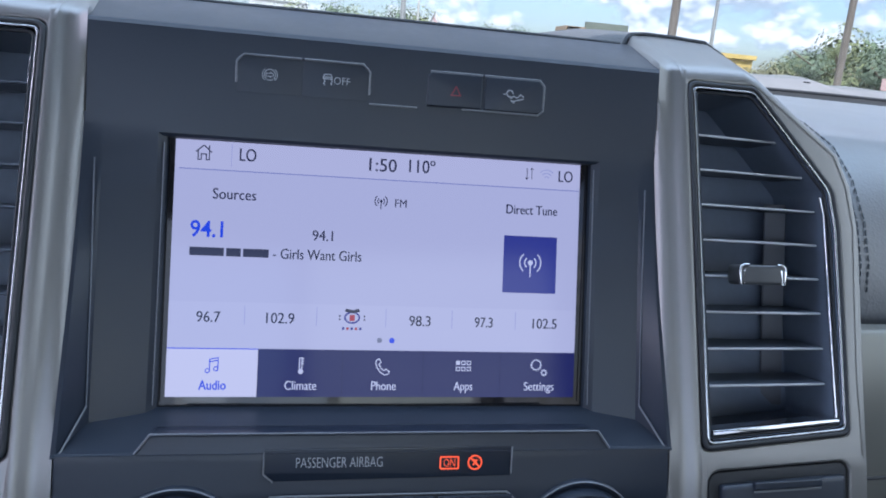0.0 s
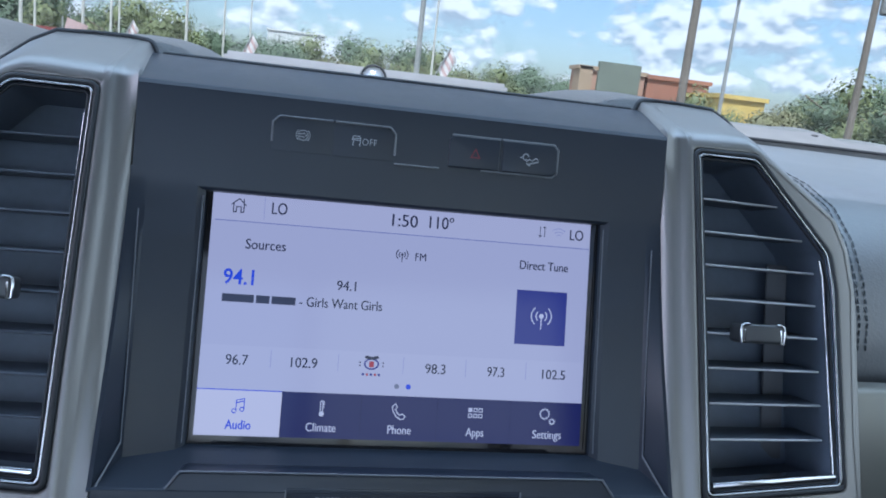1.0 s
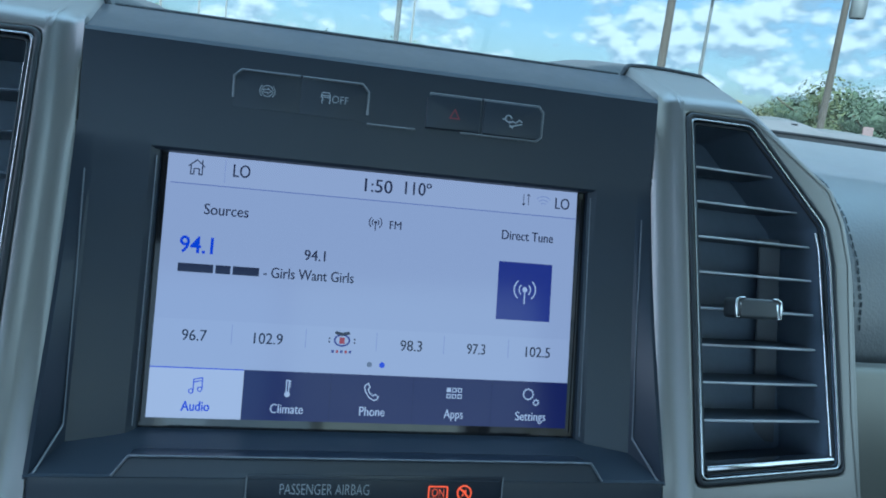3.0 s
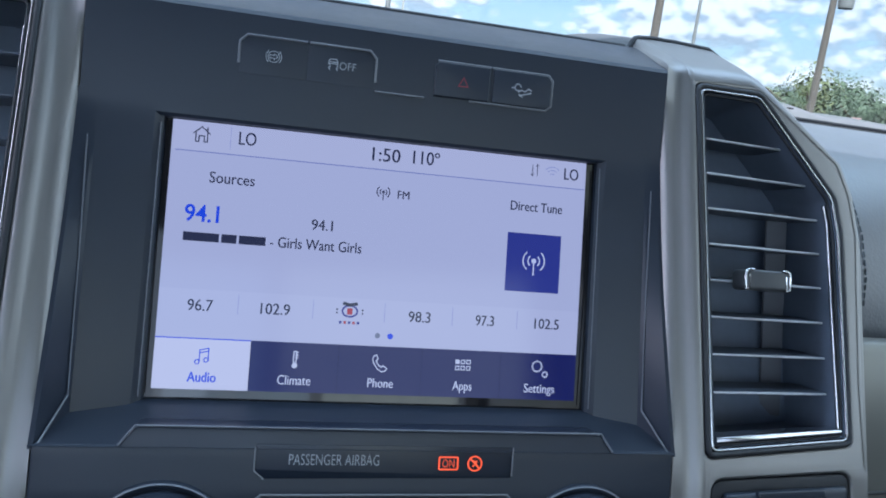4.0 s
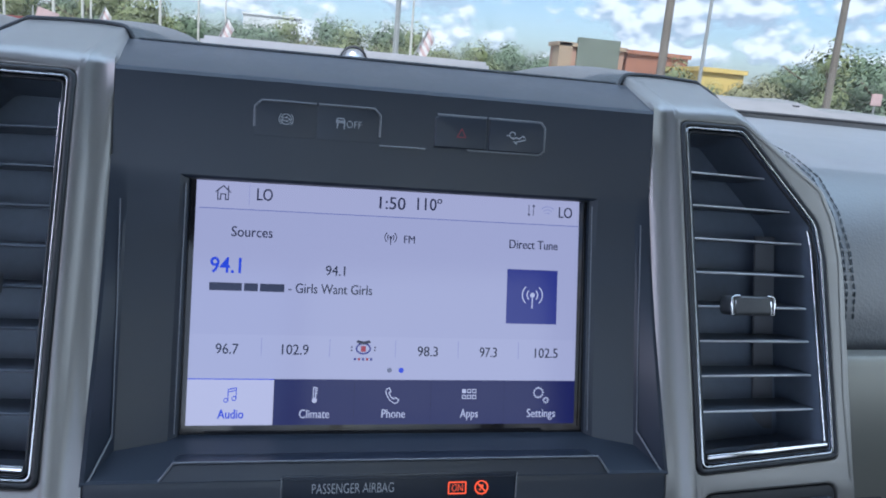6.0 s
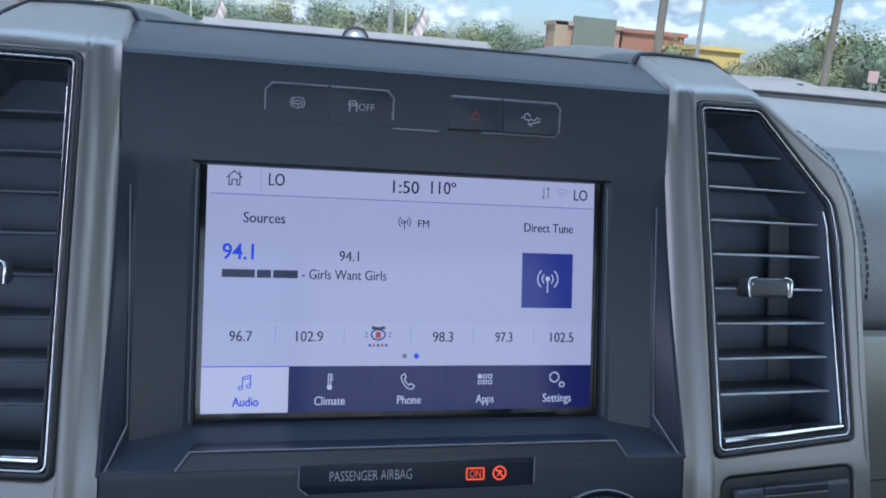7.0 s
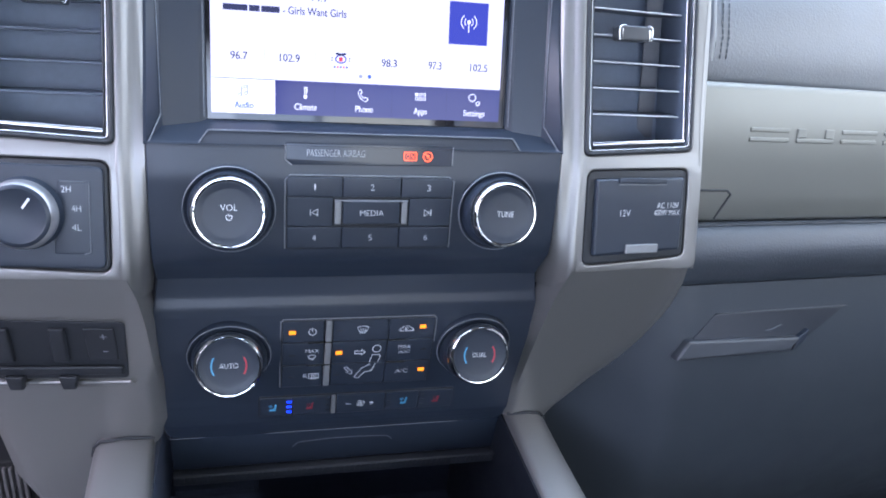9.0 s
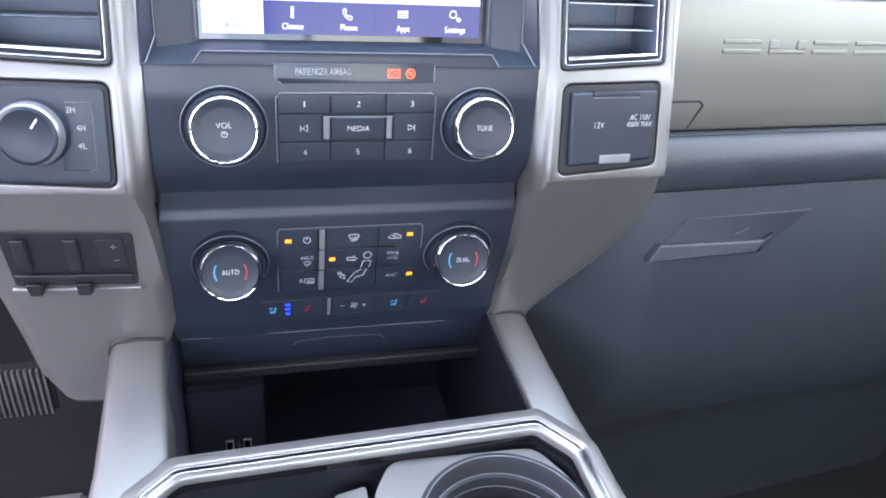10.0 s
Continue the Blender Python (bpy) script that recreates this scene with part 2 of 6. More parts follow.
def plate(loops, surface, front, back, bevel=0.0005, cuts=(), steps=2):
    """A plate of outline loops[0], with the other loops as holes, laid on a surface y(x, z); front and back are heights over it."""
    cu = bpy.data.curves.new("tmp", "CURVE")
    cu.dimensions, cu.fill_mode = "2D", "BOTH"
    for loop in loops:
        sp = cu.splines.new("POLY")
        sp.points.add(len(loop) - 1)
        for p, (x, z) in zip(sp.points, loop):
            p.co = (x, z, 0, 1)
        sp.use_cyclic_u = True
    cu.extrude = max((front - back) / 2 - bevel, 0.00001)
    cu.bevel_depth, cu.bevel_resolution, cu.offset = bevel, steps, -bevel
    bm = from_curve(cu)
    for c in cuts:
        bmesh.ops.bisect_plane(bm, geom=bm.verts[:] + bm.edges[:] + bm.faces[:], plane_co=(0, c, 0), plane_no=(0, 1, 0), dist=1e-6)
    mid = (front + back) / 2
    for v in bm.verts:
        x, z, h = v.co
        v.co = (x, surface(x, z) - mid - h, z)
    bmesh.ops.remove_doubles(bm, verts=bm.verts[:], dist=1e-6)
    return bm


def tube(points, r, cyclic=False, steps=3):
    cu = bpy.data.curves.new("tmp", "CURVE")
    cu.dimensions, cu.fill_mode = "3D", "FULL"
    sp = cu.splines.new("POLY")
    sp.points.add(len(points) - 1)
    for p, q in zip(sp.points, points):
        p.co = (*q, 1)
    sp.use_cyclic_u = cyclic
    cu.bevel_depth, cu.bevel_resolution, cu.use_fill_caps = r, steps, not cyclic
    return from_curve(cu)


def loft(rows, close=False, flip=False):
    """A sheet through rows of points."""
    bm = bmesh.new()
    vs = [[bm.verts.new(p) for p in row] for row in rows]
    for a, b in zip(vs, vs[1:]):
        k = len(a)
        for i in range(k if close else k - 1):
            q = [a[i], a[(i + 1) % k], b[(i + 1) % k], b[i]]
            bm.faces.new(q[::-1] if flip else q)
    return bm


def thick(bm, d):
    """Gives a sheet the thickness d against its normals."""
    bmesh.ops.recalc_face_normals(bm, faces=bm.faces[:])
    bmesh.ops.solidify(bm, geom=bm.faces[:], thickness=d)
    return bm


def lathe(profile, m, n=48):
    """A body of revolution: (radius, height) along the z axis of m."""
    bm = bmesh.new()
    rings = []
    for r, h in profile:
        if r < 1e-6:
            rings.append([bm.verts.new((0, 0, h))])
        else:
            rings.append([bm.verts.new((r * math.cos(2 * math.pi * i / n), r * math.sin(2 * math.pi * i / n), h)) for i in range(n)])
    for a, b in zip(rings, rings[1:]):
        for i in range(n):
            j = (i + 1) % n
            if len(a) == 1 and len(b) == 1:
                continue
            if len(a) == 1:
                bm.faces.new((a[0], b[i], b[j]))
            elif len(b) == 1:
                bm.faces.new((a[i], a[j], b[0]))
            else:
                bm.faces.new((a[i], a[j], b[j], b[i]))
    bmesh.ops.recalc_face_normals(bm, faces=bm.faces[:])
    bm.transform(m)
    return bm


def block(x0, x1, y0, y1, z0, z1, bevel=0.0, steps=2):
    bm = bmesh.new()
    bmesh.ops.create_cube(bm, size=1, matrix=Matrix.Translation(((x0 + x1) / 2, (y0 + y1) / 2, (z0 + z1) / 2)) @ Matrix.Diagonal((abs(x1 - x0), abs(y1 - y0), abs(z1 - z0), 1)))
    if bevel:
        bmesh.ops.bevel(bm, geom=bm.edges[:], offset=bevel, segments=steps, affect="EDGES")
    return bm


CAP = None


def glyphs(text, fat=-0.005):
    cu = bpy.data.curves.new("tmp", "FONT")
    cu.body, cu.size, cu.resolution_u, cu.offset = text, 1.0, 3, fat
    return from_curve(cu)


def writing(text, x0, x1, z, h, surface, lift=0.0003, fat=-0.011):
    """Words from x0 to x1 on the baseline z, with capitals h high, on a surface."""
    global CAP
    if CAP is None:
        hm = glyphs("H")
        CAP = max(v.co.y for v in hm.verts)
        hm.free()
    bm = glyphs(text, fat)
    lo, hi = min(v.co.x for v in bm.verts), max(v.co.x for v in bm.verts)
    for v in bm.verts:
        x, zz = x0 + (v.co.x - lo) / (hi - lo) * (x1 - x0), z + v.co.y / CAP * h
        v.co = (x, surface(x, zz) - lift, zz)
    return bm


def stroke(lines, w, surface, lift=0.0003, cyclic=False):
    """Line drawing: each line a list of (x, z), drawn w wide."""
    out = bmesh.new()
    for line in lines:
        pts = list(line)
        k = len(pts)
        closed = k > 2 and pts[0] == pts[-1]
        if closed:
            pts, k = pts[:-1], k - 1
        sides = []
        for i in range(k):
            p = Vector(pts[i])
            a = Vector(pts[i - 1]) if (i or closed) else None
            b = Vector(pts[(i + 1) % k]) if (i < k - 1 or closed) else None
            d1 = (p - a).normalized() if a is not None else (b - p).normalized()
            d2 = (b - p).normalized() if b is not None else d1
            nrm = Vector((-(d1 + d2).y, (d1 + d2).x))
            nrm = nrm.normalized() if nrm.length > 1e-6 else Vector((-d1.y, d1.x))
            nrm *= min(1.6, 1 / max(0.4, nrm.dot(Vector((-d1.y, d1.x))))) * w / 2
            sides.append([out.verts.new((q.x, surface(q.x, q.y) - lift, q.y)) for q in (p - nrm, p + nrm)])
        for i in range(k if closed else k - 1):
            a, b = sides[i], sides[(i + 1) % k]
            out.faces.new((a[0], b[0], b[1], a[1]))
    bmesh.ops.recalc_face_normals(out, faces=out.faces[:])
    return out


def arc(cx, cz, r, a0, a1, n=16, rz=None):
    return [(cx + r * math.cos(radians(a0 + (a1 - a0) * i / n)), cz + (rz or r) * math.sin(radians(a0 + (a1 - a0) * i / n))) for i in range(n + 1)]


def disc(cx, cz, r, surface, lift=0.0003, n=20):
    bm = bmesh.new()
    bm.faces.new([bm.verts.new((x, surface(x, z) - lift, z)) for x, z in arc(cx, cz, r, 0, 360, n)[:-1]])
    return bm


def quad(x0, x1, z0, z1, surface, lift=0.0003):
    return plate([box2(x0, x1, z0, z1)], surface, lift, lift - 0.0001, 0.0)


def on_face(x, z, surface):
    """Axes at a point of a surface whose z axis points out of it towards the cabin."""
    e = 0.002
    p = Vector((x, surface(x, z), z))
    dx = (Vector((x + e, surface(x + e, z), z)) - p).normalized()
    dz = (Vector((x, surface(x, z + e), z + e)) - Vector((x, surface(x, z - e), z - e))).normalized()
    out = dx.cross(dz).normalized()
    up = out.cross(dx)
    return Matrix.Translation(p) @ Matrix((dx, up, out)).transposed().to_4x4()


# ---- centre stack ----
stack = thing("center_stack", "black plastic centre stack with recessed screen well", "dashboard panel")
TOP_PROFILE = [(0.004, 0.0524, 0.1205), (-0.0026, 0.0527, 0.1205), (-0.0038, 0.0538, 0.1205), (-0.0058, 0.073, 0.1205), (-0.0078, 0.0925, 0.1205), (-0.0079, 0.0952, 0.1205), (-0.0070, 0.0971, 0.1207), (-0.0055, 0.0982, 0.1208), (0.0295, 0.1186, 0.1238), (0.0335, 0.1201, 0.1242), (0.042, 0.1203, 0.1245), (0.07, 0.1190, 0.1245)]
part("upper_bezel", thick(loft([[(k * w, y, z) for y, z, w in TOP_PROFILE] for k in np.linspace(-1, 1, 9)]), 0.002), FASCIA, stack, "matte black bezel with a sloping brow", 24)
part("brow_edge", tube([(-0.1195, 0.0345, 0.1203), (0, 0.0345, 0.1206), (0.1195, 0.0345, 0.1203)], 0.0013), DARK, stack, "thin black edge strip")
for s in (-1, 1):
    rows = []
    for z in (0.0600, 0.0570) + tuple(np.linspace(0.0545, -0.0700, 26)):
        f = max(0.0, (0.0545 - z) / 0.1245)
        front = flank_front(z) if z < 0.0546 else bezel_face(0, z) - 0.0001
        ease = min(1.0, f * 5)
        e = 0.0036 if s > 0 else 0.0050
        cols = ((0.0945 - e, 0.002), (0.0952 - e, -0.0015), (0.0985 - e, -0.0022 - 0.002 * f), (0.1140 - 0.001 * f, -0.0036 - 0.0062 * f), (0.1150 - 0.001 * f, -0.0040 - 0.0080 * f), (0.1198, front), (0.1215, front))
        flush = bezel_face(0, max(z, 0.0546)) - 0.0001
        rows.append([(s * x, y if i < 2 else y * ease + flush * (1 - ease) if i < 5 else y, z) for i, (x, y) in enumerate(cols)])
    part("side_flank", thick(loft(rows, flip=s > 0), 0.0015), FASCIA, stack, "", 14)
# Highlights on facets, screen opening and ledge are drawn as pale tubes.
for s in (-1, 1):
    pts = [(s * x, y, z) for x, y, z in ((0.1162, -0.0058, 0.0420), (0.1148, -0.0085, -0.005), (0.1136, -0.0116, -0.0540), (0.1188, -0.0262, -0.0690))]
    part("facet_highlight", tube(pts, 0.0003), DIM_HIGHLIGHT, stack)
    part("facet_highlight", tube(pts[2:], 0.0004), EDGE_HIGHLIGHT, stack, "painted highlight on the facet's edge")
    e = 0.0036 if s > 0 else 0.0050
    part("opening_edge", tube([(s * (0.0960 - e), -0.0030, 0.050), (s * (0.0960 - e), -0.0040, -0.055)], 0.00025), DIM_HIGHLIGHT, stack, "fine painted highlight along the screen opening")
part("ledge_edge", tube([(-0.0930, -0.0274, -0.0684), (-0.0879, -0.0274, -0.0613), (0.0879, -0.0274, -0.0613), (0.0930, -0.0274, -0.0684)], 0.00045), DIM_HIGHLIGHT, stack, "fine painted highlight along the ledge")
part("well_floor", loft([[(x, y, z) for y, z in ((0.002, -0.0561), (-0.002, -0.0568), (-0.005, -0.0585), (-0.0275, -0.0690))] for x in np.linspace(-0.1215, 0.1215, 5)]), FASCIA, stack, "", 25)
LOWER = [(-0.1232, -0.2795), (0.1222, -0.2795), (0.1240, -0.245), (0.1242, -0.180), (0.1205, -0.150), (0.1205, -0.0682), (0.0928, -0.0682), (0.0878, -0.0612), (-0.0878, -0.0612), (-0.0928, -0.0682), (-0.1205, -0.0682), (-0.1205, -0.150), (-0.1242, -0.180), (-0.1240, -0.245)]
part("lower_fascia", plate([rounded(LOWER, [0.013, 0.013, 0.002, 0.002, 0.002, 0, 0.002, 0.002, 0.002, 0.002, 0, 0.002, 0.002, 0.002])], fold_face, 0.0, -0.014, 0.0012, cuts=np.arange(-0.2785, -0.06, 0.0035)), FASCIA, stack, "matte black lower fascia", 50)
# Thin pale tubes paint the gleam on the foot's edge.
for line in (rounded([(-0.1225, -0.2680), (-0.1225, -0.2790), (-0.0990, -0.2790)], [0, 0.012, 0]), [(-0.055, -0.2790), (0.085, -0.2790)]):
    part("foot_edge", tube([(x, fold_face(x, z) - 0.0002, z) for x, z in line], 0.00025), DIM_HIGHLIGHT, stack, "fine painted highlight along the turned-under foot")
part("bin_brow", plate([rounded([(-0.1215, -0.311), (0.1215, -0.311), (0.1215, -0.2760), (-0.1215, -0.2760)], 0.003)], centre_face, -0.0085, -0.022, 0.0015, cuts=(-0.28, -0.29, -0.30)), FASCIA, stack)
part("bin_lip", plate([box2(-0.1215, 0.1215, -0.3215, -0.3118, 0.002)], centre_face, 0.0004, -0.016, 0.002, steps=3), LIP, stack, "ribbed grey rubber lip")
ribs = bmesh.new()
for i in range(58):
    x = -0.114 + 0.004 * i
    ribs = join(ribs, plate([box2(x - 0.0008, x + 0.0008, -0.3200, -0.3132)], centre_face, 0.0009, 0.0, 0.0))
tagged(part("lip_ribs", ribs, LIP, stack), kind="stuff")
part("pull_line", stroke([[(-0.037, -0.2945), (-0.033, -0.2905), (-0.012, -0.2888), (0.012, -0.2888), (0.033, -0.2900), (0.037, -0.2938)]], 0.0007, centre_face, -0.0080), EDGE_HIGHLIGHT, stack)

# ---- touch screen ----
touch = thing("touch_screen", "lit touch screen showing a pale blue radio page", "screen")
GLASS_Y = flat(0.0)
part("glass", plate([box2(-0.0948, 0.0948, -0.0565, 0.0542, 0.001)], GLASS_Y, -0.0004, -0.003, 0.0003), GLOSS, touch, "glossy black screen border")
X0, X1 = -0.0871, 0.0871


def lcd(name, bm, mat, parent=None, label=""):
    return part(name, bm, mat, parent or touch, label)


header = lcd("header_bar", quad(X0, X1, 0.0404, 0.0523, GLASS_Y, 0.0002), LCD_HEAD)
body = lcd("radio_page", quad(X0, X1, -0.0135, 0.0404, GLASS_Y, 0.0002), LCD_MAIN)
presets = lcd("preset_strip", quad(X0, X1, -0.0325, -0.0135, GLASS_Y, 0.0002), LCD_ROW)
lcd("divider", quad(-0.0855, 0.0868, 0.0402, 0.0406, GLASS_Y, 0.0004), LCD_LINE, header)
lcd("divider", quad(-0.0651, -0.0649, 0.042, 0.0515, GLASS_Y, 0.0004), LCD_FAINT, header)


def lcd_text(text, x0, x1, z, h, parent, mat=None):
    fat = 0.010 if mat is LCD_BLUE else (-0.004 if h < 3.8 else 0.0)
    two = [writing(text, (x0 + d) / 1000, (x1 + d) / 1000, z / 1000, h / 1000, GLASS_Y, 0.0005 + d * 0.0004, fat) for d in (-0.05, 0.08)]
    return lcd("text", join(*two), mat or LCD_TEXT, parent)


def lcd_line(lines, w, parent, mat=None, name="icon"):
    return lcd(name, stroke([[(x / 1000, z / 1000) for x, z in ln] for ln in lines], w / 1000, GLASS_Y, 0.0005), mat or LCD_TEXT, parent)


lcd_line([[(-79.2, 47.4), (-76.0, 50.2), (-72.8, 47.4)], [(-78.2, 48.0), (-78.2, 44.3), (-77.0, 44.3), (-77.0, 46.6), (-75.0, 46.6), (-75.0, 44.3), (-73.8, 44.3), (-73.8, 48.0)], [(-73.9, 48.6), (-73.9, 50.2)]], 0.45, header)
lcd_text("LO", -61.8, -55.2, 44.7, 5.1, header)
lcd_text("1:50", -8.3, 3.4, 43.9, 5.4, header)
lcd_text("110\u00ba", 8.9, 20.3, 44.3, 5.4, header)
lcd_text("LO", 76.8, 83.4, 44.1, 4.9, header)
lcd_line([[(62.0, 49.4), (62.0, 44.4)], [(61.3, 45.2), (62.0, 44.3), (62.7, 45.2)], [(64.2, 44.4), (64.2, 49.4)], [(63.5, 48.6), (64.2, 49.5), (64.9, 48.6)]], 0.3, header)
lcd_line([arc(71.2, 44.6, r, 45, 135, 8) for r in (1.4, 2.9, 4.4)], 0.35, header, LCD_FAINT)
lcd_text("Sources", -71.8, -54.6, 28.6, 4.3, body)
lcd_text("FM", 3.4, 8.3, 28.9, 3.4, body)


def antenna(cx, cz, k, parent, mat):
    lines = [[(cx, cz - 3.0 * k), (cx, cz + 0.6 * k)]]
    for r in (1.5, 2.8):
        lines += [arc(cx, cz + 0.6 * k, r * k, -50, 50, 8), arc(cx, cz + 0.6 * k, r * k, 130, 230, 8)]
    lcd_line(lines, 0.42 * (1 + 0.3 * (k > 1.2)), parent, mat)
    lcd("icon_dot", disc(cx / 1000, (cz + 0.6 * k) / 1000, 0.00065 * k, GLASS_Y, 0.0006), mat, parent)


antenna(-2.7, 30.6, 0.95, body, LCD_TEXT)
lcd_text("Direct Tune", 53.0, 76.6, 28.7, 4.0, body)
lcd_text("94.1", -80.0, -67.2, 12.9, 6.4, body, LCD_BLUE)
lcd_text("94.1", -31.0, -22.5, 13.2, 4.2, body)
for a, b in ((-80.0, -66.5), (-65.6, -59.8), (-58.9, -48.6)):
    lcd("text_bar", quad(a / 1000, b / 1000, 0.0052, 0.0086, GLASS_Y, 0.0005), LCD_TEXT, body)
lcd_text("- Girls Want Girls", -46.8, -10.2, 5.0, 4.2, body)
square = lcd("tune_tile", quad(0.0524, 0.0770, -0.0062, 0.0190, GLASS_Y, 0.0005), LCD_SQUARE, None, "dark blue tile with an antenna sign")
antenna(64.7, 6.2, 1.75, square, LCD_WHITE)
for ob in square.children:
    ob.location.y = -0.0005
for text, a, b in (("96.7", -76.2, -66.8), ("102.9", -48.5, -37.1), ("98.3", 11.4, 20.7), ("97.3", 40.4, 48.5), ("102.5", 66.9, 78.1)):
    lcd_text(text, a, b, -21.8, 4.3, presets)
for x in (-57.2, -27.9, 1.3, 30.2, 58.9):
    lcd("divider", quad((x - 0.12) / 1000, (x + 0.12) / 1000, -0.0225, -0.0148, GLASS_Y, 0.0004), LCD_FAINT, presets)
lcd("preset_emblem", plate([arc(-0.0131, -0.0188, 0.0034, 0, 360, 20, 0.0026)[:-1], arc(-0.0131, -0.0188, 0.0027, 0, 360, 20, 0.0019)[:-1]], GLASS_Y, 0.0005, 0.0004, 0), LCD_SQUARE, presets)
lcd("emblem_band", plate([rounded([(-0.0164, -0.0162), (-0.0131, -0.0170), (-0.0098, -0.0162), (-0.0104, -0.0150), (-0.0131, -0.0156), (-0.0158, -0.0150)], 0.0004)], GLASS_Y, 0.0007, 0.0006, 0), LCD_TEXT, presets)
lcd("emblem_core", quad(-0.0142, -0.0120, -0.0202, -0.0176, GLASS_Y, 0.0006), LCD_RED, presets)
for i in range(5):
    x = -0.0172 + 0.0018 * i
    lcd("emblem_bar", quad(x, x + 0.0010, -0.0240, -0.0229, GLASS_Y, 0.0006), LCD_RED if i % 2 else LCD_SQUARE, presets)
for s in (-1, 1):
    for dz in (-0.0006, 0.0008):
        lcd("emblem_dot", disc(-0.0131 + s * 0.0052, -0.0190 + dz, 0.0004, GLASS_Y, 0.0005, 8), LCD_TEXT, presets)
lcd("page_dot", disc(-0.0011, -0.0282, 0.0011, GLASS_Y, 0.0005), LCD_DOT, presets)
lcd("page_dot", disc(0.0042, -0.0282, 0.0012, GLASS_Y, 0.0005), LCD_BLUE, presets)
TABS = [(-87.1, -51.2), (-51.2, -16.4), (-16.4, 18.2), (18.2, 52.6), (52.6, 87.1)]
tabs = []
for i, (a, b) in enumerate(TABS):
    tabs.append(lcd("screen_tab", quad(a / 1000 + (0.0001 if i else 0), b / 1000, -0.0523, -0.0325, GLASS_Y, 0.0002), LCD_TAB if i else LCD_ACTIVE, None, "white active tab" if i == 0 else "dark blue tab"))
lcd("divider", quad(-0.0871, -0.0512, -0.0328, -0.0324, GLASS_Y, 0.0004), LCD_BLUE, tabs[0])
for tab, (text, a, b) in zip(tabs, (("Audio", -74.3, -63.5), ("Climate", -40.0, -27.0), ("Phone", -3.9, 6.6), ("Apps", 32.0, 40.3), ("Settings", 63.8, 77.6))):
    lcd_text(text, a, b, -49.3, 3.7, tab, LCD_BLUE if tab is tabs[0] else LCD_WHITE)
note = [[(-70.2, -41.6), (-70.2, -37.0), (-66.9, -36.2), (-66.9, -40.8)], arc(-71.0, -41.6, 0.85, 0, 360, 12), arc(-67.7, -40.8, 0.85, 0, 360, 12), [(-70.2, -38.1), (-66.9, -37.3)]]
lcd_line(note, 0.4, tabs[0], LCD_BLUE)
lcd_line([[(-34.2, -40.6), (-34.2, -36.0), (-33.2, -36.0), (-33.2, -40.6)], arc(-33.7, -41.6, 0.9, 0, 360, 12)] + [[(-33.2, z), (-32.3, z)] for z in (-36.3, -37.4, -38.5)], 0.45, tabs[1], LCD_WHITE)
lcd("icon_dot", disc(-0.0337, -0.0416, 0.0009, GLASS_Y, 0.0005), LCD_WHITE, tabs[1])
lcd_line([[(-2.0, -36.6), (-0.9, -36.0), (-0.1, -37.6), (-0.9, -38.4), (-0.2, -39.8), (1.2, -41.0), (2.2, -40.4), (3.6, -41.4), (3.0, -42.5), (1.6, -42.9), (-0.4, -41.6), (-1.9, -39.4), (-2.4, -37.6), (-2.0, -36.6)]], 0.45, tabs[2], LCD_WHITE)
for i in range(3):
    for j in range(2):
        cx, cz = 33.6 + 2.4 * i, -37.4 - 2.6 * j
        if i == 0 and j == 0:
            lcd("icon_dot", quad((cx - 0.9) / 1000, (cx + 0.9) / 1000, (cz - 0.9) / 1000, (cz + 0.9) / 1000, GLASS_Y, 0.0005), LCD_WHITE, tabs[3])
        else:
            lcd_line([[(cx - 0.75, cz - 0.75), (cx + 0.75, cz - 0.75), (cx + 0.75, cz + 0.75), (cx - 0.75, cz + 0.75), (cx - 0.75, cz - 0.75)]], 0.4, tabs[3], LCD_WHITE)
for cx, cz, r, k in ((69.2, -38.0, 2.1, 12), (72.9, -41.4, 1.0, 8)):
    teeth = [[(cx + r * math.cos(a), cz + r * math.sin(a)), (cx + (r + 0.6) * math.cos(a), cz + (r + 0.6) * math.sin(a))] for a in (2 * math.pi * i / k for i in range(k))]
    lcd_line([arc(cx, cz, r, 0, 360, 24)] + teeth, 0.42, tabs[4], LCD_WHITE)

# ---- upper push buttons ----


def push_button(name, loop, label, surface=bezel_face, lift=0.00012):
    b = thing(name, label, "button", group="upper dash buttons")
    part("rim", plate([loop], surface, 0.0001, -0.001, 0.0001), FASCIA, b)
    inner = [tuple(Vector(p) * 0.98 + 0.02 * sum((Vector(q) for q in loop), Vector((0, 0))) / len(loop)) for p in loop]
    part("cap", plate([inner], surface, lift, -0.001, lift * 0.8, steps=3), FASCIA, b, "", 12)
    return b


b1 = push_button("brake_button", rounded([(-0.0640, 0.0722), (-0.0380, 0.0722), (-0.0380, 0.0870), (-0.0612, 0.0870), (-0.0640, 0.0842)], 0.0005), "black push button with a parking brake sign")
b2 = push_button("traction_button", rounded([(-0.0374, 0.0722), (-0.0102, 0.0722), (-0.0102, 0.0842), (-0.0130, 0.0870), (-0.0374, 0.0870)], 0.0005), "black push button with a skidding car sign and OFF")
b3 = push_button("hazard_button", rounded([(0.0143, 0.0722), (0.0386, 0.0722), (0.0386, 0.0868), (0.0160, 0.0868), (0.0143, 0.0852)], 0.0005), "black push button with a dim red hazard sign", lift=0.0009)
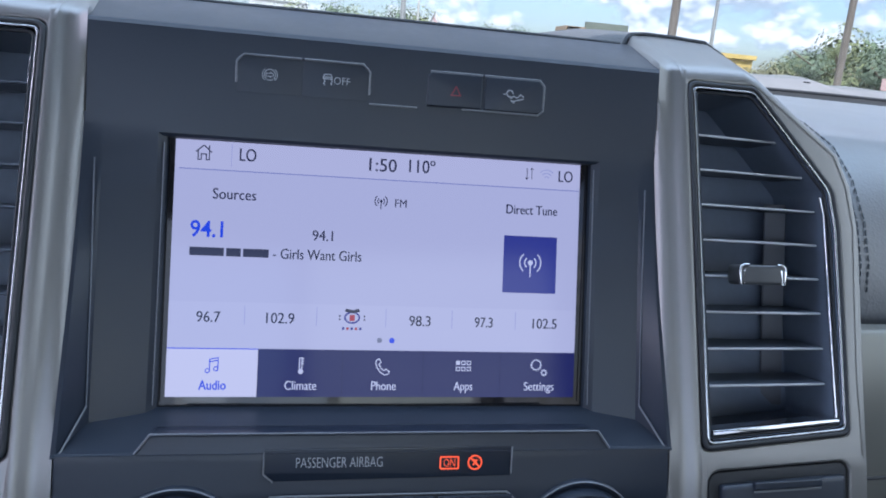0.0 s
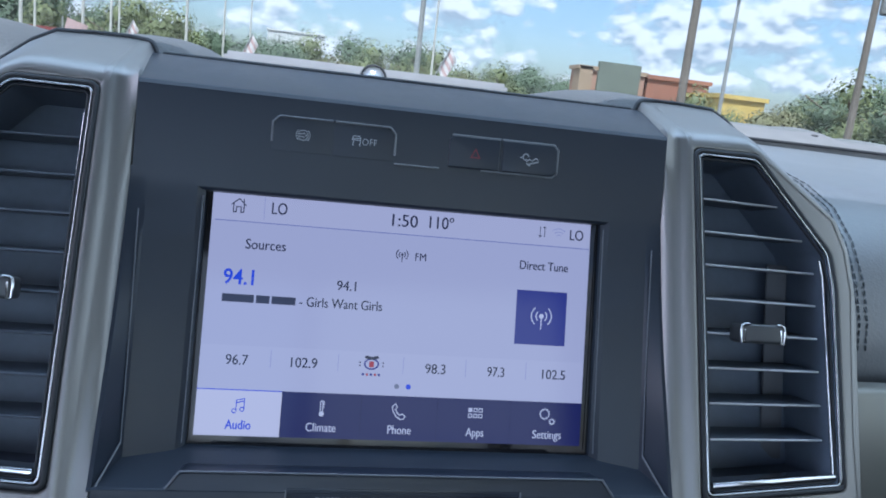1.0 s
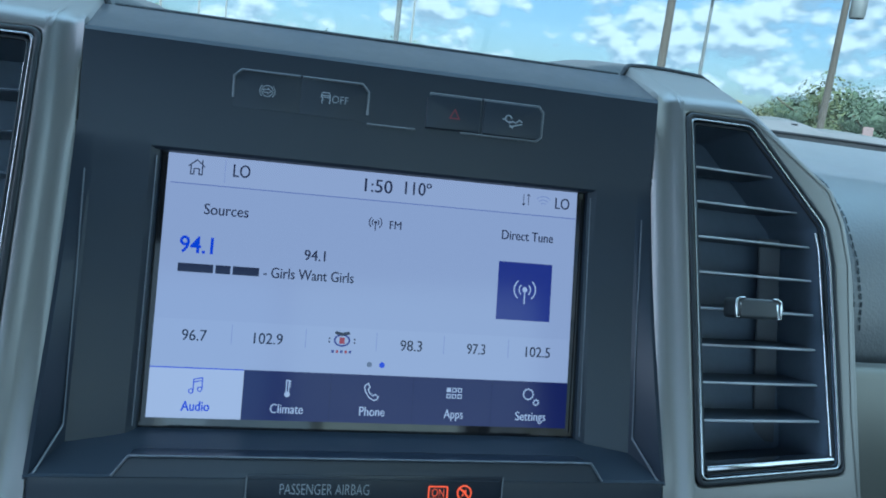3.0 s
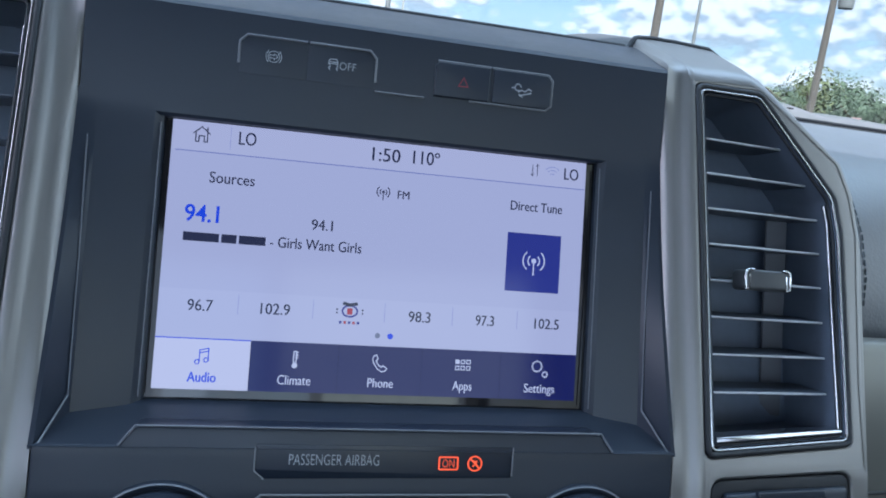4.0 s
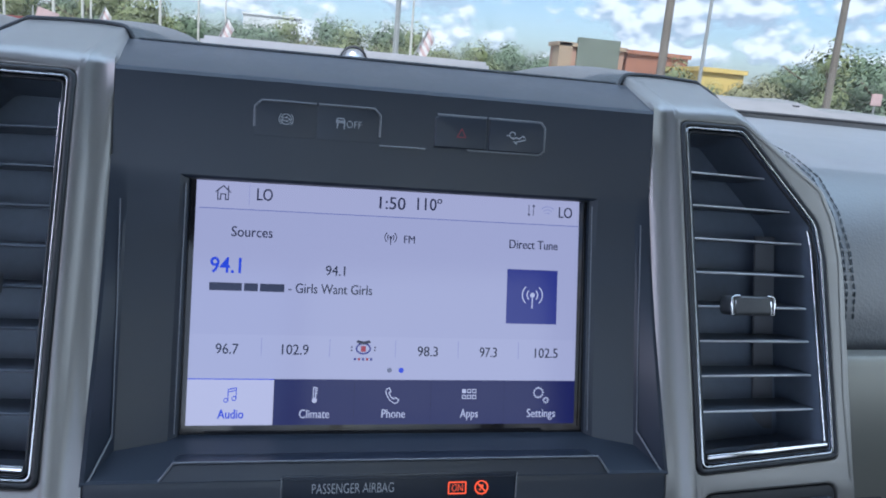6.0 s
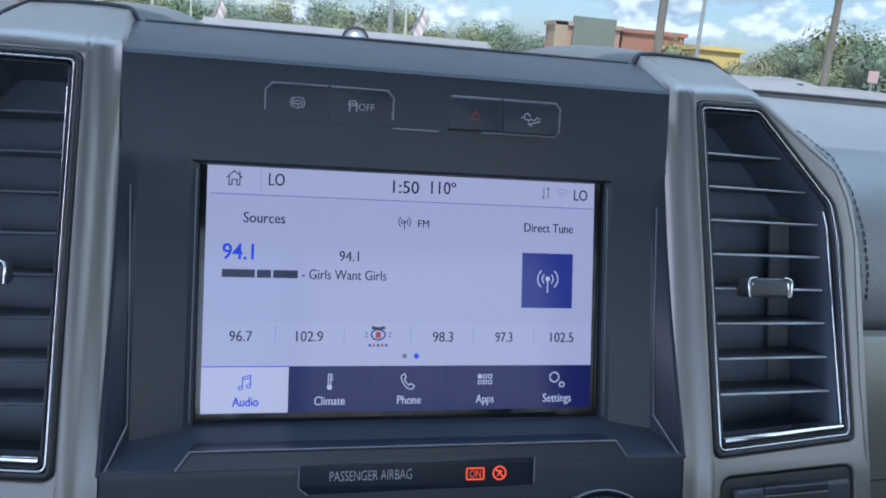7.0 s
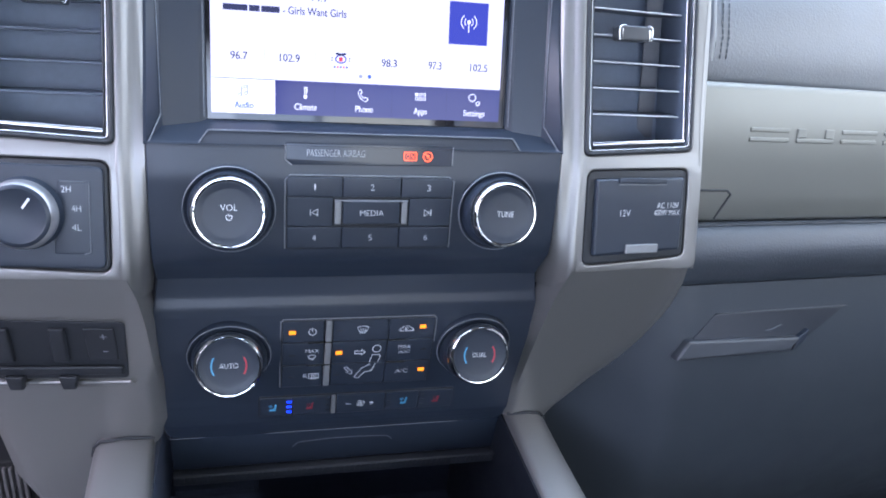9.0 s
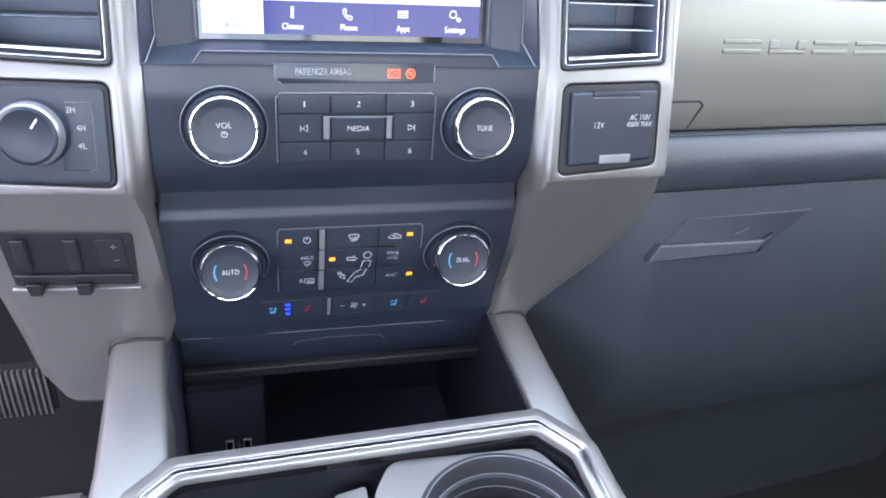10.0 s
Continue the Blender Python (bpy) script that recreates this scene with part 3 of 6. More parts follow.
b4 = push_button("hill_descent_button", rounded([(0.0392, 0.0722), (0.0640, 0.0722), (0.0662, 0.0740), (0.0662, 0.0845), (0.0642, 0.0868), (0.0392, 0.0868)], 0.0005), "black push button with a hill descent sign", lift=0.0009)
# Light caught by the button edges, painted as grey tubes.
for b, line in ((b1, [(-0.0641, 0.0760), (-0.0641, 0.0844), (-0.0613, 0.0872), (-0.0382, 0.0872)]), (b2, [(-0.0372, 0.0872), (-0.0129, 0.0872), (-0.0101, 0.0843), (-0.0101, 0.0750)]), (b3, [(0.0156, 0.0870), (0.0384, 0.0870)]), (b4, [(0.0394, 0.0870), (0.0643, 0.0870), (0.0664, 0.0846), (0.0664, 0.0740), (0.0641, 0.0720), (0.030, 0.0720)])):
    part("edge", tube([(x, bezel_face(x, z) - 0.0002, z) for x, z in line], 0.0005), EDGE_HIGHLIGHT if b in (b2, b3, b4) else DIM_HIGHLIGHT, b, "edge with a painted grey highlight")
part("step_line", tube([(-0.0100, -0.0060, 0.0712), (0.0105, -0.0060, 0.0712)], 0.0004), EDGE_HIGHLIGHT, stack)
UP = 0.0011
BS = (-0.0509, 0.0796)
part("sign", stroke([arc(*BS, 0.0022, 0, 360, 18), arc(*BS, 0.0030, -48, 48, 6), arc(*BS, 0.0030, 132, 228, 6), [(BS[0] - 0.0015, BS[1] + 0.0006), (BS[0] + 0.0002, BS[1] + 0.0006), (BS[0] + 0.0002, BS[1] + 0.0012), (BS[0] + 0.0015, BS[1]), (BS[0] + 0.0002, BS[1] - 0.0012), (BS[0] + 0.0002, BS[1] - 0.0006), (BS[0] - 0.0015, BS[1] - 0.0006), (BS[0] - 0.0015, BS[1] + 0.0006)]], 0.0003, bezel_face, UP), PRINT_DIM, b1)
part("sign", stroke([[(-0.0289, 0.0817), (-0.0263, 0.0817), (-0.0258, 0.0806), (-0.0258, 0.0799), (-0.0294, 0.0799), (-0.0294, 0.0806), (-0.0289, 0.0817)], [(-0.0292, 0.0806), (-0.0260, 0.0806)], [(-0.0291, 0.0799), (-0.0287, 0.0789), (-0.0292, 0.0781), (-0.0288, 0.0773)], [(-0.0262, 0.0799), (-0.0257, 0.0789), (-0.0262, 0.0781), (-0.0257, 0.0773)]], 0.00038, bezel_face, UP), PRINT_DIM, b2)
part("word", writing("OFF", -0.0250, -0.0184, 0.0779, 0.0030, bezel_face, UP), PRINT_DIM, b2)
part("sign", stroke([[(0.0248, 0.0775), (0.0288, 0.0775), (0.0268, 0.0812), (0.0248, 0.0775)]], 0.0006, bezel_face, UP), DIM_RED, b3)
part("sign", stroke([arc(0.0507, 0.0802, 0.0014, 0, 300, 10), [(0.0478, 0.0798), (0.0490, 0.0798)], [(0.0510, 0.0782), (0.0525, 0.0792), (0.0540, 0.0786), (0.0555, 0.0800), (0.0570, 0.0792)], [(0.0515, 0.0768), (0.0570, 0.0784)], [(0.0512, 0.0775), (0.0530, 0.0762)]], 0.0005, bezel_face, UP), PRINT_DIM, b4)

# ---- passenger airbag display ----
airbag = thing("airbag_indicator", "glossy black passenger airbag display with orange lamps", "indicator")
part("window", plate([rounded([(-0.0428, -0.0795), (0.0505, -0.0788), (0.0508, -0.0672), (-0.0464, -0.0672), (-0.0464, -0.0765)], 0.0006)], centre_face, 0.0002, -0.001, 0.0001), SMOKED, airbag)
part("edge", tube([(x, face_y(z) - 0.0006, z) for x, z in ((-0.0466, -0.0680), (-0.0466, -0.0767), (-0.0430, -0.0797))], 0.0003), EDGE_HIGHLIGHT, airbag)
part("edge", tube([(x, face_y(z) - 0.0006, z) for x, z in ((0.0510, -0.0674), (0.0507, -0.0780))], 0.0003), EDGE_HIGHLIGHT, airbag)
part("words", writing("PASSENGER AIRBAG", -0.0345, -0.0014, -0.0745, 0.0039, centre_face, 0.0004), PRINT_DIM, airbag)
on_lamp = part("on_lamp", stroke([[(0.0218, -0.0756), (0.0285, -0.0756), (0.0288, -0.0753), (0.0288, -0.0713), (0.0285, -0.0710), (0.0218, -0.0710), (0.0215, -0.0713), (0.0215, -0.0753), (0.0218, -0.0756)]], 0.0006, centre_face, 0.0009), ORANGE, airbag, "orange ON lamp")
part("word", writing("ON", 0.0228, 0.0275, -0.0748, 0.0030, centre_face, 0.0009), ORANGE, on_lamp)
off_lamp = part("off_lamp", stroke([arc(0.0356, -0.0733, 0.0027, 0, 360, 20), [(0.0338, -0.0715), (0.0374, -0.0751)], [(0.0349, -0.0722), (0.0358, -0.0729), (0.0364, -0.0741)], [(0.0360, -0.0722), (0.0364, -0.0728)], [(0.0347, -0.0744), (0.0354, -0.0738)]], 0.0006, centre_face, 0.0009), ORANGE, airbag, "orange crossed-out airbag lamp")

# ---- rotary knobs ----


def rotary(name, x, z, r, height, label, bell):
    k = thing(name, label, "knob", group="rotary knobs")
    m = pose(x, face_y(z), z, 90, 0, 0)
    sk = r + 0.0056
    ms = on_face(x, z + (0.0016 if bell == 2 else 0.0), centre_face)
    part("skirt", lathe([(sk, -0.004), (sk, 0.0010), (sk - 0.0005, 0.0017), (sk - 0.0012, 0.0014), (sk - 0.0018, 0.0008), (sk - 0.003, 0.0004), (0, 0.0003)], ms, 64), FASCIA, k)
    part("skirt_rim", lathe([(sk - 0.0009, 0.0016), (sk - 0.0005, 0.0021), (sk - 0.0001, 0.0016)], ms, 64), DIM_HIGHLIGHT, k)
    part("collar", lathe([(r + 0.0032, -0.001), (r + 0.0028, height * 0.12), (r + 0.0018, height * 0.40), (r + 0.0009, height * 0.58), (r + 0.0002, height * 0.62)], m, 64), FASCIA, k)
    part("chrome_ring", lathe([(r + 0.0004, height * 0.56), (r + 0.0010, height * 0.63), (r + 0.0010, height * 0.74), (r + 0.0004, height * 0.86), (r - 0.0005, height * 0.95), (r - 0.0012, height * 0.985), (r - 0.0018, height * 0.98), (r - 0.0022, height * 0.92)], m, 64), KNOB_CHROME, k, "polished chrome ring")
    cap = part("cap", lathe([(r - 0.0020, height * 0.90), (r - 0.0024, height * 0.945), (r - 0.0029, height * 0.945), (r - 0.0052, height * 0.90), (r - 0.0070, height * 0.885), (0.0, height * 0.88)], m, 64), BUTTON, k)
    local = m @ Matrix.Translation((0, 0, height * 0.88 + 0.0003))
    return k, cap, local


def knob_print(bm, local, cap, mat, name="word"):
    for v in bm.verts:
        x, y, z = v.co
        v.co = local @ Vector((x, z, 0.0))
    part(name, bm, mat, cap)


k, cap, lo = rotary("volume_knob", -0.0772, -0.1055, 0.0200, 0.0180, "black volume knob with a polished chrome ring", False)
knob_print(writing("VOL", -0.0045, 0.0045, 0.0014, 0.0034, flat(0), 0), lo, cap, PRINT)
knob_print(stroke([arc(0, -0.0022, 0.0016, 110, 430, 16), [(0, -0.0002), (0, -0.0022)]], 0.0004, flat(0), 0), lo, cap, PRINT, "sign")
k, cap, lo = rotary("tuning_knob", 0.0815, -0.1058, 0.0196, 0.0185, "black tuning knob with a polished chrome ring", True)
knob_print(writing("TUNE", -0.0052, 0.0052, -0.0014, 0.0034, flat(0), 0), lo, cap, PRINT)
for name, x, word, w in (("driver_temperature_knob", -0.0795, "AUTO", 0.0056), ("passenger_temperature_knob", 0.0824, "DUAL", 0.0048)):
    k, cap, lo = rotary(name, x, -0.2066, 0.0205, 0.0195, "black temperature knob with chrome ring and coloured arcs", 2)
    knob_print(writing(word, -w, w, -0.0016, 0.0033, flat(0), 0), lo, cap, PRINT)
    knob_print(stroke([arc(0, 0, 0.0105, 148, 212, 12)], 0.0010, flat(0), 0), lo, cap, BLUE_PRINT, "cold_arc")
    knob_print(stroke([arc(0, 0, 0.0105, -32, 32, 12)], 0.0010, flat(0), 0), lo, cap, RED_PRINT, "warm_arc")

# ---- media and climate buttons ----


def key(parent, x0, x1, z0, z1, lift=0.0022, r=0.0006, mat=None, name="key", gap=0.00025):
    return part(name, plate([box2(x0 + gap, x1 - gap, z0 + gap, z1 - gap, r, 3)], centre_face, lift, -0.001, 0.0005), mat or BUTTON, parent)


def key_text(parent, text, cx, z, w, h, lift=0.0024):
    part("word", writing(text, cx - w / 2, cx + w / 2, z, h, centre_face, lift), PRINT, parent)


media = thing("media_button_panel", "black radio button panel with white numerals", "button panel")
MZ, MX = (-0.0858, -0.0978, -0.1155, -0.1290), (-0.0458, -0.0140, 0.0203, 0.0515)
part("tray", plate([rounded([(-0.0466, -0.1298), (0.0522, -0.1298), (0.0522, -0.0878), (0.0492, -0.0850), (-0.0436, -0.0850), (-0.0466, -0.0878)], 0.0006)], centre_face, 0.0006, -0.001, 0.0003), DARK, media)
# Grey tube paints the highlight round the tray's rim.
part("edge", tube([(x, face_y(z) - 0.0010, z) for x, z in ((-0.0467, -0.1290), (-0.0467, -0.0880), (-0.0437, -0.0851), (0.0491, -0.0851), (0.0522, -0.0880), (0.0522, -0.1290))], 0.00045), EDGE_HIGHLIGHT, media, "edge with a painted grey highlight")
for row, names in ((0, "123"), (2, "456")):
    for i, text in enumerate(names):
        kk = key(media, MX[i], MX[i + 1], MZ[row + 1], MZ[row])
        key_text(kk, text, (MX[i] + MX[i + 1]) / 2 + (0.001 if i == 2 else 0), (MZ[row] + MZ[row + 1]) / 2 - 0.0018, 0.0022 if text != "1" else 0.0009, 0.0036)
back_key = key(media, MX[0], -0.0192, MZ[2], MZ[1])
next_key = key(media, 0.0254, MX[3], MZ[2], MZ[1])
for kk, cx, s in ((back_key, -0.0300, -1), (next_key, 0.0368, 1)):
    part("sign", stroke([[(cx - s * 0.0018, -0.1050), (cx + s * 0.0016, -0.1069), (cx - s * 0.0018, -0.1088), (cx - s * 0.0018, -0.1050)], [(cx + s * 0.0023, -0.1050), (cx + s * 0.0023, -0.1088)]], 0.00042, centre_face, 0.0025), PRINT, kk)
mk = key(media, -0.0138, 0.0200, -0.1138, -0.1000, 0.0042)
key_text(mk, "MEDIA", 0.0032, -0.1086, 0.0138, 0.0034, 0.0044)
for x0, x1 in ((-0.0186, -0.0144), (0.0206, 0.0246)):
    key(media, x0, x1, -0.1140, -0.1000, 0.0036, mat=PALE_BAR, name="side_bar")
part("edge", tube([(x, face_y(z) - 0.0036, z) for x, z in ((-0.0186, -0.0996), (0.0246, -0.0996))], 0.0005), EDGE_HIGHLIGHT, media)

climate = thing("climate_button_panel", "black climate button panel with amber lamps", "button panel")
CZ, CX = (-0.1812, -0.1972, -0.2152, -0.2335), (-0.0468, -0.0148, 0.0219, 0.0530)
part("tray", plate([rounded([(-0.0476, -0.2343), (0.0538, -0.2343), (0.0538, -0.1804), (-0.0476, -0.1804)], 0.002)], centre_face, 0.0006, -0.001, 0.0003, cuts=(-0.182, -0.201)), DARK, climate)
# Tray rim highlight, painted grey.
part("edge", tube([(x, face_y(z) - 0.0010, z) for x, z in ((-0.0477, -0.2335), (-0.0477, -0.1822), (-0.0460, -0.1803), (0.0520, -0.1803), (0.0539, -0.1822), (0.0539, -0.2000))], 0.0004), EDGE_HIGHLIGHT, climate, "edge with a painted grey highlight")
ck = {}
for r in range(3):
    for c in range(3):
        if c == 1 and r > 0:
            continue
        ck[r, c] = key(climate, CX[c], (CX[c + 1] - (0.0052 if c == 0 else 0)), CZ[r + 1], CZ[r])
ck[1, 1] = key(climate, CX[1], CX[2], CZ[2], CZ[1])
ck[2, 1] = key(climate, CX[1], CX[2], CZ[3], CZ[2])
for r in range(3):
    key(climate, -0.0196, -0.0152, CZ[r + 1], CZ[r], 0.0034, mat=PALE_BAR, name="side_bar")
for x0, x1, z in ((-0.0305, -0.0155, -0.1972), (-0.0305, -0.0155, -0.2152), (0.0222, 0.0345, -0.1972), (0.0222, 0.0345, -0.2152)):
    part("edge", tube([(x, face_y(z) - 0.0032, z) for x in (x0, x1)], 0.0005), GLOSS, climate)


def lamp(parent, x, z, mat=None, w=0.0042, h=0.0026, name="lamp"):
    part(name, plate([box2(x - w / 2, x + w / 2, z - h / 2, z + h / 2, 0.0003)], centre_face, 0.0026, 0.001, 0.0001), mat or AMBER, parent, "glowing lamp" if mat is None else "")


def sign(parent, lines, w=0.00042, lift=0.0025, mat=None):
    part("sign", stroke(lines, w, centre_face, lift), mat or PRINT, parent)


lamp(ck[0, 0], -0.0405, -0.1895)
sign(ck[0, 0], [arc(-0.0278, -0.1892, 0.0024, 115, 425, 18), [(-0.0278, -0.1862), (-0.0278, -0.1890)]], 0.0005)
sign(ck[0, 1], [[(0.0010, -0.1870), (0.0032, -0.1862), (0.0062, -0.1862), (0.0084, -0.1870), (0.0068, -0.1905), (0.0026, -0.1905), (0.0010, -0.1870)]] + [[(x, -0.1878), (x + 0.0004, -0.1893), (x - 0.0002, -0.1920)] for x in (0.0032, 0.0046, 0.0060)])
sign(ck[0, 2], [[(0.0292, -0.1895), (0.0310, -0.1885), (0.0328, -0.1872), (0.0352, -0.1872), (0.0366, -0.1885), (0.0384, -0.1892), (0.0380, -0.1908), (0.0298, -0.1908), (0.0292, -0.1895)], [(0.0348, -0.1888), (0.0328, -0.1888), (0.0328, -0.1897), (0.0344, -0.1897)]])
lamp(ck[0, 2], 0.0448, -0.1880)
key_text(ck[1, 0], "MAX", -0.0275, -0.2052, 0.0086, 0.0028)
sign(ck[1, 0], [[(-0.0300, -0.2078), (-0.0290, -0.2070), (-0.0262, -0.2070), (-0.0250, -0.2078), (-0.0262, -0.2098), (-0.0290, -0.2098), (-0.0300, -0.2078)], [(-0.0286, -0.2108), (-0.0264, -0.2108)]])
lamp(ck[1, 1], -0.0100, -0.2062)
sign(ck[1, 1], [[(0.0004, -0.2052), (0.0050, -0.2052), (0.0050, -0.2040), (0.0074, -0.2063), (0.0050, -0.2086), (0.0050, -0.2074), (0.0004, -0.2074), (0.0004, -0.2052)], arc(0.0150, -0.2038, 0.0028, 0, 360, 18), [(0.0108, -0.2148), (0.0124, -0.2088), (0.0168, -0.2088), (0.0180, -0.2100), (0.0166, -0.2148)]], 0.0005)
sign(ck[2, 1], [[(-0.0058, -0.2190), (-0.0030, -0.2222), (-0.0040, -0.2230), (-0.0006, -0.2244), (-0.0004, -0.2208), (-0.0014, -0.2214), (-0.0042, -0.2180), (-0.0058, -0.2190)], [(0.0118, -0.2162), (0.0060, -0.2198), (0.0014, -0.2272), (0.0046, -0.2280), (0.0078, -0.2232), (0.0128, -0.2222), (0.0150, -0.2164)]], 0.0005)
key_text(ck[1, 2], "MAX", 0.0338, -0.2045, 0.0086, 0.0028)
key_text(ck[1, 2], "A/C", 0.0338, -0.2088, 0.0074, 0.0028)
key_text(ck[2, 0], "R", -0.0312, -0.2262, 0.0026, 0.0034)
sign(ck[2, 0], [[(-0.0290, -0.2264), (-0.0290, -0.2226), (-0.0226, -0.2226), (-0.0226, -0.2264), (-0.0290, -0.2264)]] + [[(x, -0.2236), (x + 0.0004, -0.2252), (x, -0.2274)] for x in (-0.0272, -0.0258, -0.0244)])
key_text(ck[2, 2], "A/C", 0.0338, -0.2252, 0.0084, 0.0034)
lamp(ck[2, 2], 0.0476, -0.2232)
for kk, x, z in ((ck[1, 0], -0.0405, -0.2070), (ck[2, 0], -0.0405, -0.2248), (ck[0, 1], -0.0105, -0.1890), (ck[2, 1], -0.0105, -0.2245), (ck[1, 2], 0.0470, -0.2060)):
    lamp(kk, x, z, DARK, 0.004, 0.0012, "unlit_lamp")

seats = thing("seat_and_fan_panel", "black seat and fan buttons with blue lamps", "button panel")
SZ0, SZ1 = -0.2590, -0.2425
part("tray", plate([rounded([(-0.0618, SZ0 - 0.001), (0.0755, SZ0 - 0.001), (0.0755, SZ1 + 0.001), (-0.0618, SZ1 + 0.001)], 0.0025)], centre_face, 0.0006, -0.001, 0.0003), DARK, seats)
sk1 = key(seats, -0.0610, -0.0390, SZ0, SZ1, 0.002)
sk2 = key(seats, -0.0390, -0.0130, SZ0, SZ1, 0.002)
fan = key(seats, -0.0090, 0.0252, SZ0, SZ1 + 0.0006, 0.0028)
key(seats, -0.0126, -0.0094, SZ0, SZ1, 0.0032, mat=PALE_BAR, name="side_bar")
sk3 = key(seats, 0.0256, 0.0494, SZ0, SZ1, 0.002)
sk4 = key(seats, 0.0494, 0.0746, SZ0, SZ1, 0.002)


def seat_sign(parent, cx, mat, fan_mark):
    zc = -0.2510
    seat = [(cx + 0.0026, zc + 0.0030), (cx + 0.0012, zc + 0.0028), (cx + 0.0007, zc - 0.0010), (cx - 0.0022, zc - 0.0010), (cx - 0.0025, zc - 0.0028), (cx + 0.0017, zc - 0.0029)]
    part("sign", plate([rounded(seat, 0.0004, 2)], centre_face, 0.0024, 0.0021, 0.0), mat, parent)
    if fan_mark:
        sign(parent, [arc(cx - 0.0014, zc + 0.0014, 0.0011, a, a + 110, 5) + [(cx - 0.0014, zc + 0.0014)] for a in (0, 120, 240)], 0.0004, 0.0025, mat)
    else:
        sign(parent, [[(cx - 0.0016 + d, zc + 0.0026), (cx - 0.0012 + d, zc + 0.0016), (cx - 0.0018 + d, zc + 0.0008), (cx - 0.0014 + d, zc - 0.0002)] for d in (0, 0.0012)], 0.0004, 0.0025, mat)


seat_sign(sk1, -0.0520, BLUE_PRINT, True)
seat_sign(sk2, -0.0272, DIM_RED, False)
seat_sign(sk3, 0.0388, BLUE_PRINT, True)
seat_sign(sk4, 0.0622, DIM_RED, False)
for z in (-0.2464, -0.2508, -0.2552):
    lamp(seats, -0.0412, z, BLUE_LED, 0.0034, 0.0015, "blue_lamp")
    lamp(sk2, -0.0150, z, DARK, 0.003, 0.001, "unlit_lamp")
    lamp(sk3, 0.0282, z, DARK, 0.003, 0.001, "unlit_lamp")
    lamp(sk4, 0.0520, z, DARK, 0.003, 0.001, "unlit_lamp")
sign(fan, [[(-0.0022, -0.2508), (0.0010, -0.2508)], [(0.0142, -0.2508), (0.0174, -0.2508)], [(0.0158, -0.2492), (0.0158, -0.2524)]], 0.0005, 0.0031)
sign(fan, [[(0.0080 + r * math.cos(radians(a0 + d)), -0.2508 + r * math.sin(radians(a0 + d))) for r, d in ((0.0004, 0), (0.0024, -18), (0.0029, 10), (0.0022, 38), (0.0004, 0))] for a0 in (20, 110, 200, 290)], 0.0004, 0.0031)

# ---- silver surrounds of the side vents ----
FRONT = [(0.1315, 0.0985), (0.169, 0.1010), (0.2215, 0.0650), (0.2295, 0.030), (0.2255, -0.075), (0.2285, -0.146), (0.1325, -0.1510)]
VENT = [(0.1372, -0.0695), (0.2150, -0.0655), (0.2165, 0.0300), (0.2140, 0.0480), (0.1725, 0.0935), (0.1365, 0.0925)]
PANEL = [(0.1405, -0.1405), (0.2170, -0.1365), (0.2140, -0.0785), (0.1395, -0.0800)]


def mirror(points, s):
    return points if s > 0 else [(-x, z) for x, z in points][::-1]


def offset(points, d):
    """Moves a convex outline outwards by d."""
    k, c = len(points), sum((Vector(p) for p in points), Vector((0, 0))) / len(points)
    out = []
    for i in range(k):
        p, a, b = (Vector(points[j % k]) for j in (i, i - 1, i + 1))
        n1, n2 = Vector((p.y - a.y, a.x - p.x)).normalized(), Vector((b.y - p.y, p.x - b.x)).normalized()
        n = (n1 + n2).normalized()
        if n.dot(p - c) < 0:
            n = -n
        out.append(tuple(p + n * d / max(0.5, abs(n.dot(n1)))))
    return out


